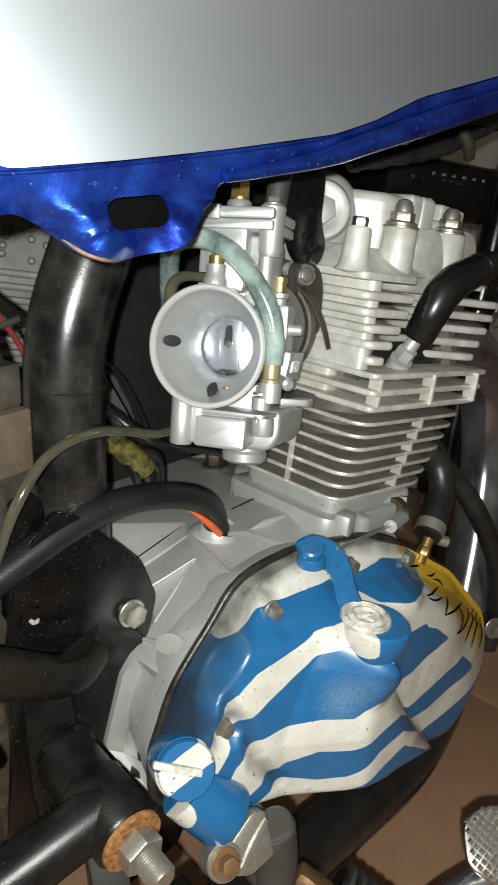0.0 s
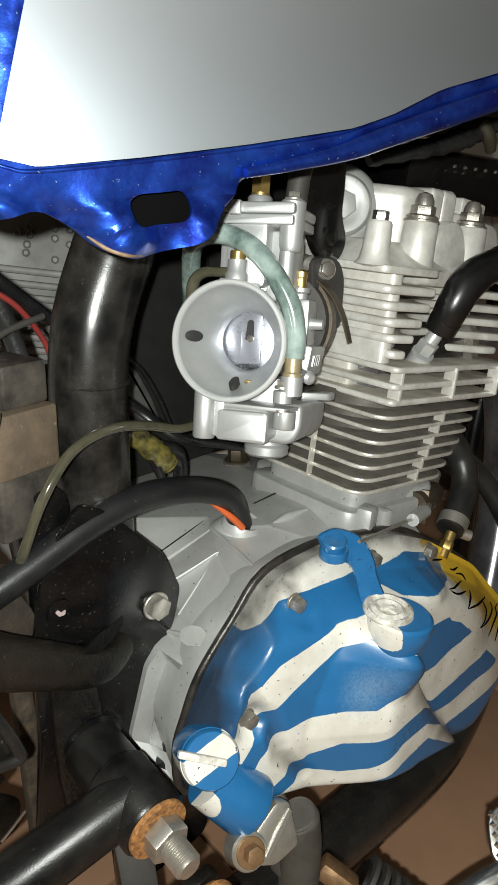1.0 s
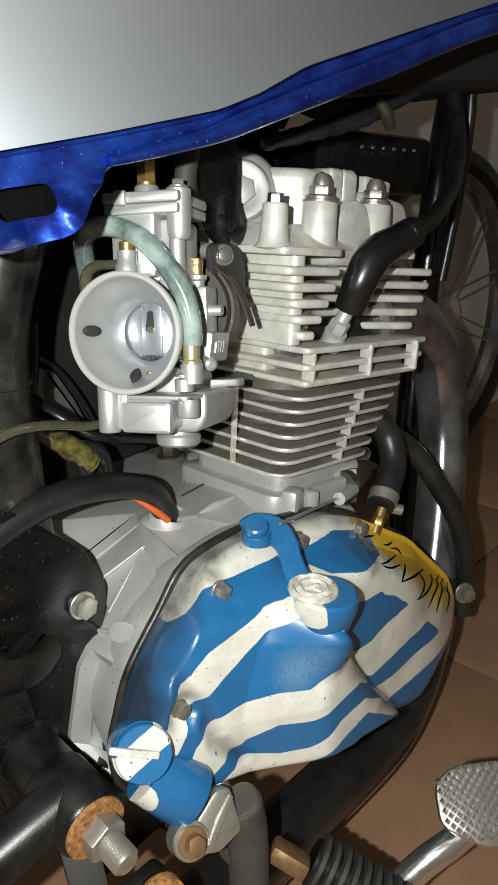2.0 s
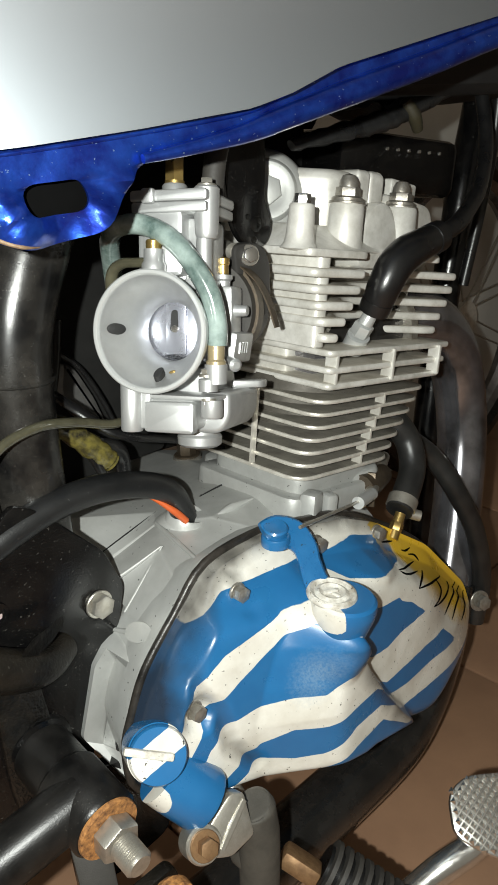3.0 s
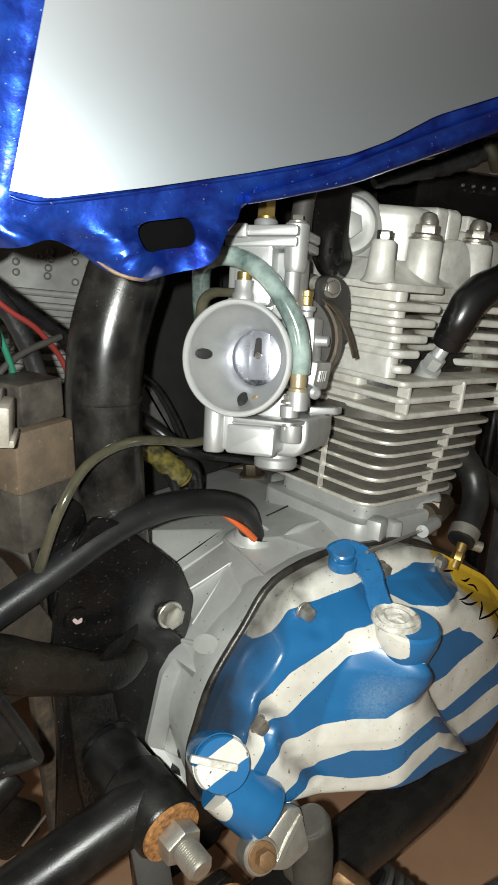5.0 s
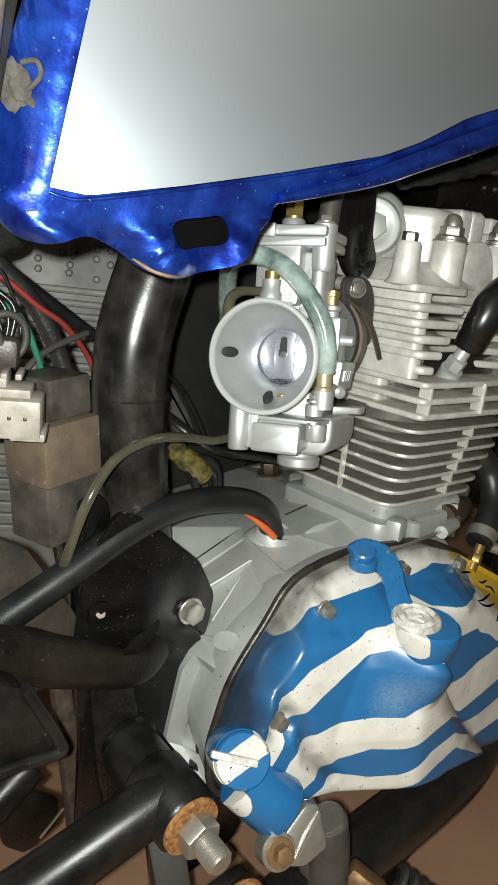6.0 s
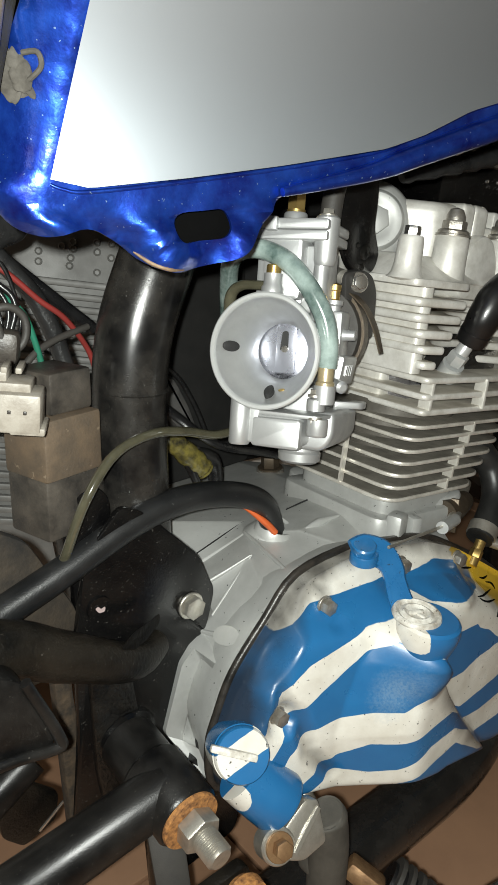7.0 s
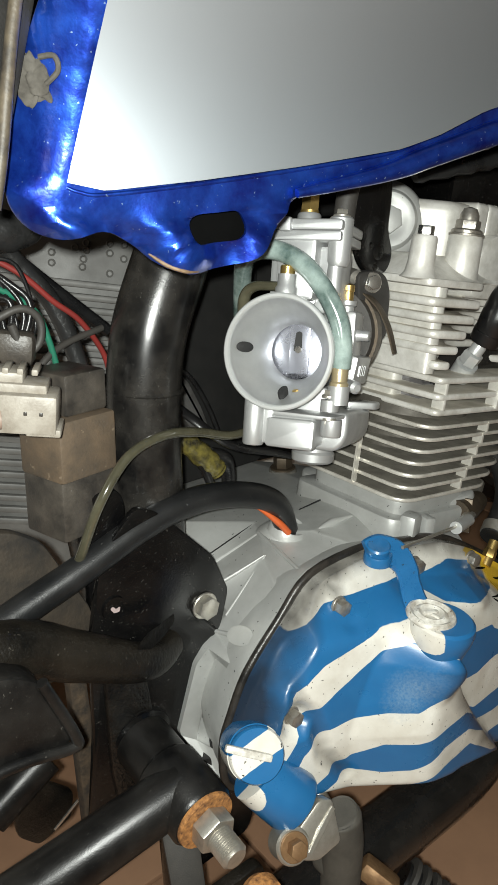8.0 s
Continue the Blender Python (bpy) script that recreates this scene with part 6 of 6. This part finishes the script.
part("edge_cable", tube([(0.262, 0.448, 0.670), (0.277, 0.447, 0.655), (0.290, 0.446, 0.630), (0.299, 0.446, 0.606)], 0.0022, 10), M_RUBBER, guard)
part("stay", tube([(0.238, 0.40, 0.705), (0.234, 0.40, 0.686), (0.228, 0.40, 0.664), (0.222, 0.41, 0.63)], 0.0042, 12), M_ENAMEL, guard)

# ---- behind and in front of the head ----
coil = thing("ignition_coil", (0.6, 0.42, 0.77), "black ignition coil with a row of bright pins", "ignition coil")
part("core", block(pose(0.60, 0.425, 0.775, 0, 8, -12), 0.14, 0.07, 0.05, 0.008), M_BLACK, coil)
for i in range(6):
    part("pin", block(pose(0.562 + 0.012 * i, 0.3845 - 0.0025 * i, 0.7895 - 0.0015 * i), 0.0032, 0.002, 0.003, 0.0006), M_CHROMEB, coil)
cover_sheet = thing("heat_shield", (0.5, 0.37, 0.79), "crumpled black plastic sheet under the tank", "plastic sheet")


def crumple(u, v):
    x = 0.40 + 0.24 * u
    n = noise.noise(Vector((u * 7, v * 4, 0.3)))
    return (x, 0.325 + 0.10 * v + 0.006 * n, 0.806 + 0.045 * u + 0.012 * n + 0.012 * math.sin(u * 11) * (1 - v))


part("sheet", grid(crumple, 40, 12), M_TAPE, cover_sheet, "", 60)
part("rolled_edge", tube([(0.385, 0.330, 0.797), (0.43, 0.328, 0.803), (0.47, 0.327, 0.808), (0.50, 0.328, 0.815), (0.56, 0.332, 0.832), (0.62, 0.336, 0.85)], [0.004, 0.007, 0.008, 0.009, 0.010, 0.008], 14, 6, 0.7, 0.0008), M_TAPE, cover_sheet)
part("tape_joint", tube([(0.498, 0.322, 0.822), (0.506, 0.32, 0.812), (0.514, 0.322, 0.802)], [0.0038, 0.0052, 0.0040], 12), M_YELLOWD, cover_sheet, "faded yellow tape")
fwheel = thing("spoked_wheel", (1.20, 0.70, 0.18), "spoked wheel with a black tyre standing against the wall", "wheel")
WH = fr((1.202, 0.71, 0.4805), (0, -1, 0), (1, 0, 0)) @ Matrix.Scale(0.714, 4)
part("tyre", lathe(WH, [(0.355, -0.03), (0.375, -0.042), (0.405, -0.038), (0.42, 0), (0.405, 0.038), (0.375, 0.042), (0.355, 0.03)], 72), M_RUBBER, fwheel)
part("rim", lathe(WH, [(0.335, -0.02), (0.36, -0.032), (0.362, -0.028), (0.345, 0), (0.362, 0.028), (0.36, 0.032), (0.335, 0.02), (0.328, 0), (0.335, -0.02)], 72), M_CHROME, fwheel)
part("hub", lathe(WH, [(0, -0.05), (0.05, -0.05), (0.05, -0.04), (0.03, -0.035), (0.03, 0.035), (0.05, 0.04), (0.05, 0.05), (0, 0.05)], 32), M_FIN, fwheel)
for i in range(24):
    a = 2 * math.pi * i / 24
    b = a + (0.35 if i % 2 else -0.35)
    s = 0.03 if i % 4 < 2 else -0.03
    part("spoke", tube([WH @ Vector((0.045 * math.cos(a), 0.045 * math.sin(a), s)), WH @ Vector((0.34 * math.cos(b), 0.34 * math.sin(b), 0))], 0.0018, 6), M_STEEL, fwheel)

# ---- foot controls ----
kick = thing("kick_lever", (0.21, 0.22, 0.33), "grey dusty rubber covered kick lever", "kick lever")
part("rubber", tube([(0.2185, 0.2230, 0.4465), (0.2188, 0.2228, 0.4445), (0.219, 0.222, 0.435), (0.2195, 0.221, 0.42), (0.217, 0.221, 0.38), (0.210, 0.221, 0.32)], [0.0100, 0.0128, 0.0130, 0.0126, 0.0122, 0.012], 22, 6), M_KICK, kick)
part("boss_plate", prism(SIDE, rounded([(0.217, 0.438), (0.238, 0.432), (0.236, 0.405), (0.222, 0.39), (0.205, 0.40)], 0.008), -0.236, -0.222, 0.003), M_KICK, kick)
part("shaft", tube([(0.222, 0.232, 0.428), (0.224, 0.262, 0.446), (0.226, 0.292, 0.456)], 0.006, 16), M_BOLT, kick, "dull steel shaft")
peg = thing("footpeg", (0.27, 0.19, 0.37), "ribbed rubber footpeg on a rusty bracket", "footpeg")
PEG = fr((0.262, 0.210, 0.368), (0.35, -0.72, -0.42), (1, 0, 0))
part("rubber_core", lathe(PEG, [(0, 0), (0.0135, 0), (0.0135, 0.07), (0, 0.07)], 28), M_RUBBER, peg)
for i in range(9):
    part("ridge", lathe(PEG, [(0.012, 0.002 + 0.0072 * i), (0.0185, 0.0028 + 0.0072 * i), (0.0185, 0.0058 + 0.0072 * i), (0.012, 0.0066 + 0.0072 * i)], 24), M_RUBBER_GREY, peg)
part("bracket", block(fr((0.245, 0.213, 0.382), (0.35, -0.72, -0.42), (0.8, 0, -0.6)), 0.018, 0.012, 0.026, 0.003), M_RUSTB, peg, "rust brown bracket")
pedal = thing("brake_pedal", (0.33, 0.16, 0.36), "plated brake pedal with a knurled pad", "brake pedal")
PAD = fr((0.350, 0.150, 0.386), (-0.35, -0.42, 0.84), (0.74, -0.67, 0.05))
part("pad", prism(PAD, rounded([(-0.020, -0.012), (-0.018, 0.014), (-0.004, 0.024), (0.034, 0.024), (0.040, -0.022), (0.008, -0.028)], 0.009), -0.006, 0.0, 0.0015), M_CHROMEB, pedal)
knurl = bmesh.new()
for i in range(-4, 7):
    for j in range(-10, 9):
        x, y = i * 0.0060 + (0.0030 if j % 2 else 0), j * 0.0030
        if -0.016 < x < 0.035 and -0.023 + max(-x * 0.6, 0) < y < 0.022 + min((x + 0.004) * 0.6, 0):
            c = [knurl.verts.new((x + a, y + b, -0.0002)) for a, b in ((-0.0028, 0), (0, -0.0028), (0.0028, 0), (0, 0.0028))]
            t = knurl.verts.new((x, y, 0.0022))
            for k in range(4):
                knurl.faces.new((c[k], c[(k + 1) % 4], t))
knurl.transform(PAD)
part("knurling", knurl, M_CHROMEB, pedal, "", 10)
part("arm", tube([(0.377, 0.140, 0.372), (0.364, 0.145, 0.366), (0.342, 0.153, 0.357), (0.320, 0.163, 0.348), (0.29, 0.178, 0.326), (0.25, 0.20, 0.30), (0.235, 0.235, 0.292), (0.230, 0.275, 0.288)], [0.008, 0.0095, 0.0095, 0.009], 18), M_CHROMEB, pedal)
sump = thing("side_stand", (0.16, 0.32, 0.18), "black side stand with a dusty plate and rusty spring end", "side stand")
part("leg", tube([(0.150, 0.300, 0.43), (0.155, 0.31, 0.30), (0.16, 0.32, 0.1805)], 0.011, 18), M_BLACK, sump)
part("plate", prism(SIDE, rounded([(0.13, 0.43), (0.17, 0.43), (0.18, 0.38), (0.12, 0.37)], 0.006), -0.245, -0.236, 0.002), M_DUST, sump)
part("stay", prism(fr((0.146, 0.292, 0.435), (-0.25, -0.85, 0.46), (0.92, -0.3, 0)), rounded([(-0.009, -0.06), (0.011, -0.06), (0.013, 0.012), (0.004, 0.020), (-0.010, 0.004)], 0.003), -0.004, 0, 0.001), M_RUBBER_GREY, sump, "dusty grey flat stay")
part("spring_end", lathe(fr((0.155, 0.225, 0.425), (0.1, -0.9, 0.3)), [(0.004, 0), (0.0135, 0), (0.015, 0.004), (0.013, 0.010), (0.004, 0.011)], 28), M_RUST, sump)

# ---- floor tiles, last ----
tile = mesh_of("floor_tile", block(Matrix(), 0.397, 0.397, 0.012, 0.002), M_FLOOR)
for i in range(13):
    for j in range(6):
        t = new("floor_tile", tile)
        t.location = (-1.9 + 0.4 * i, -1.35 + 0.4 * j, 0.174)
        t.parent = floor
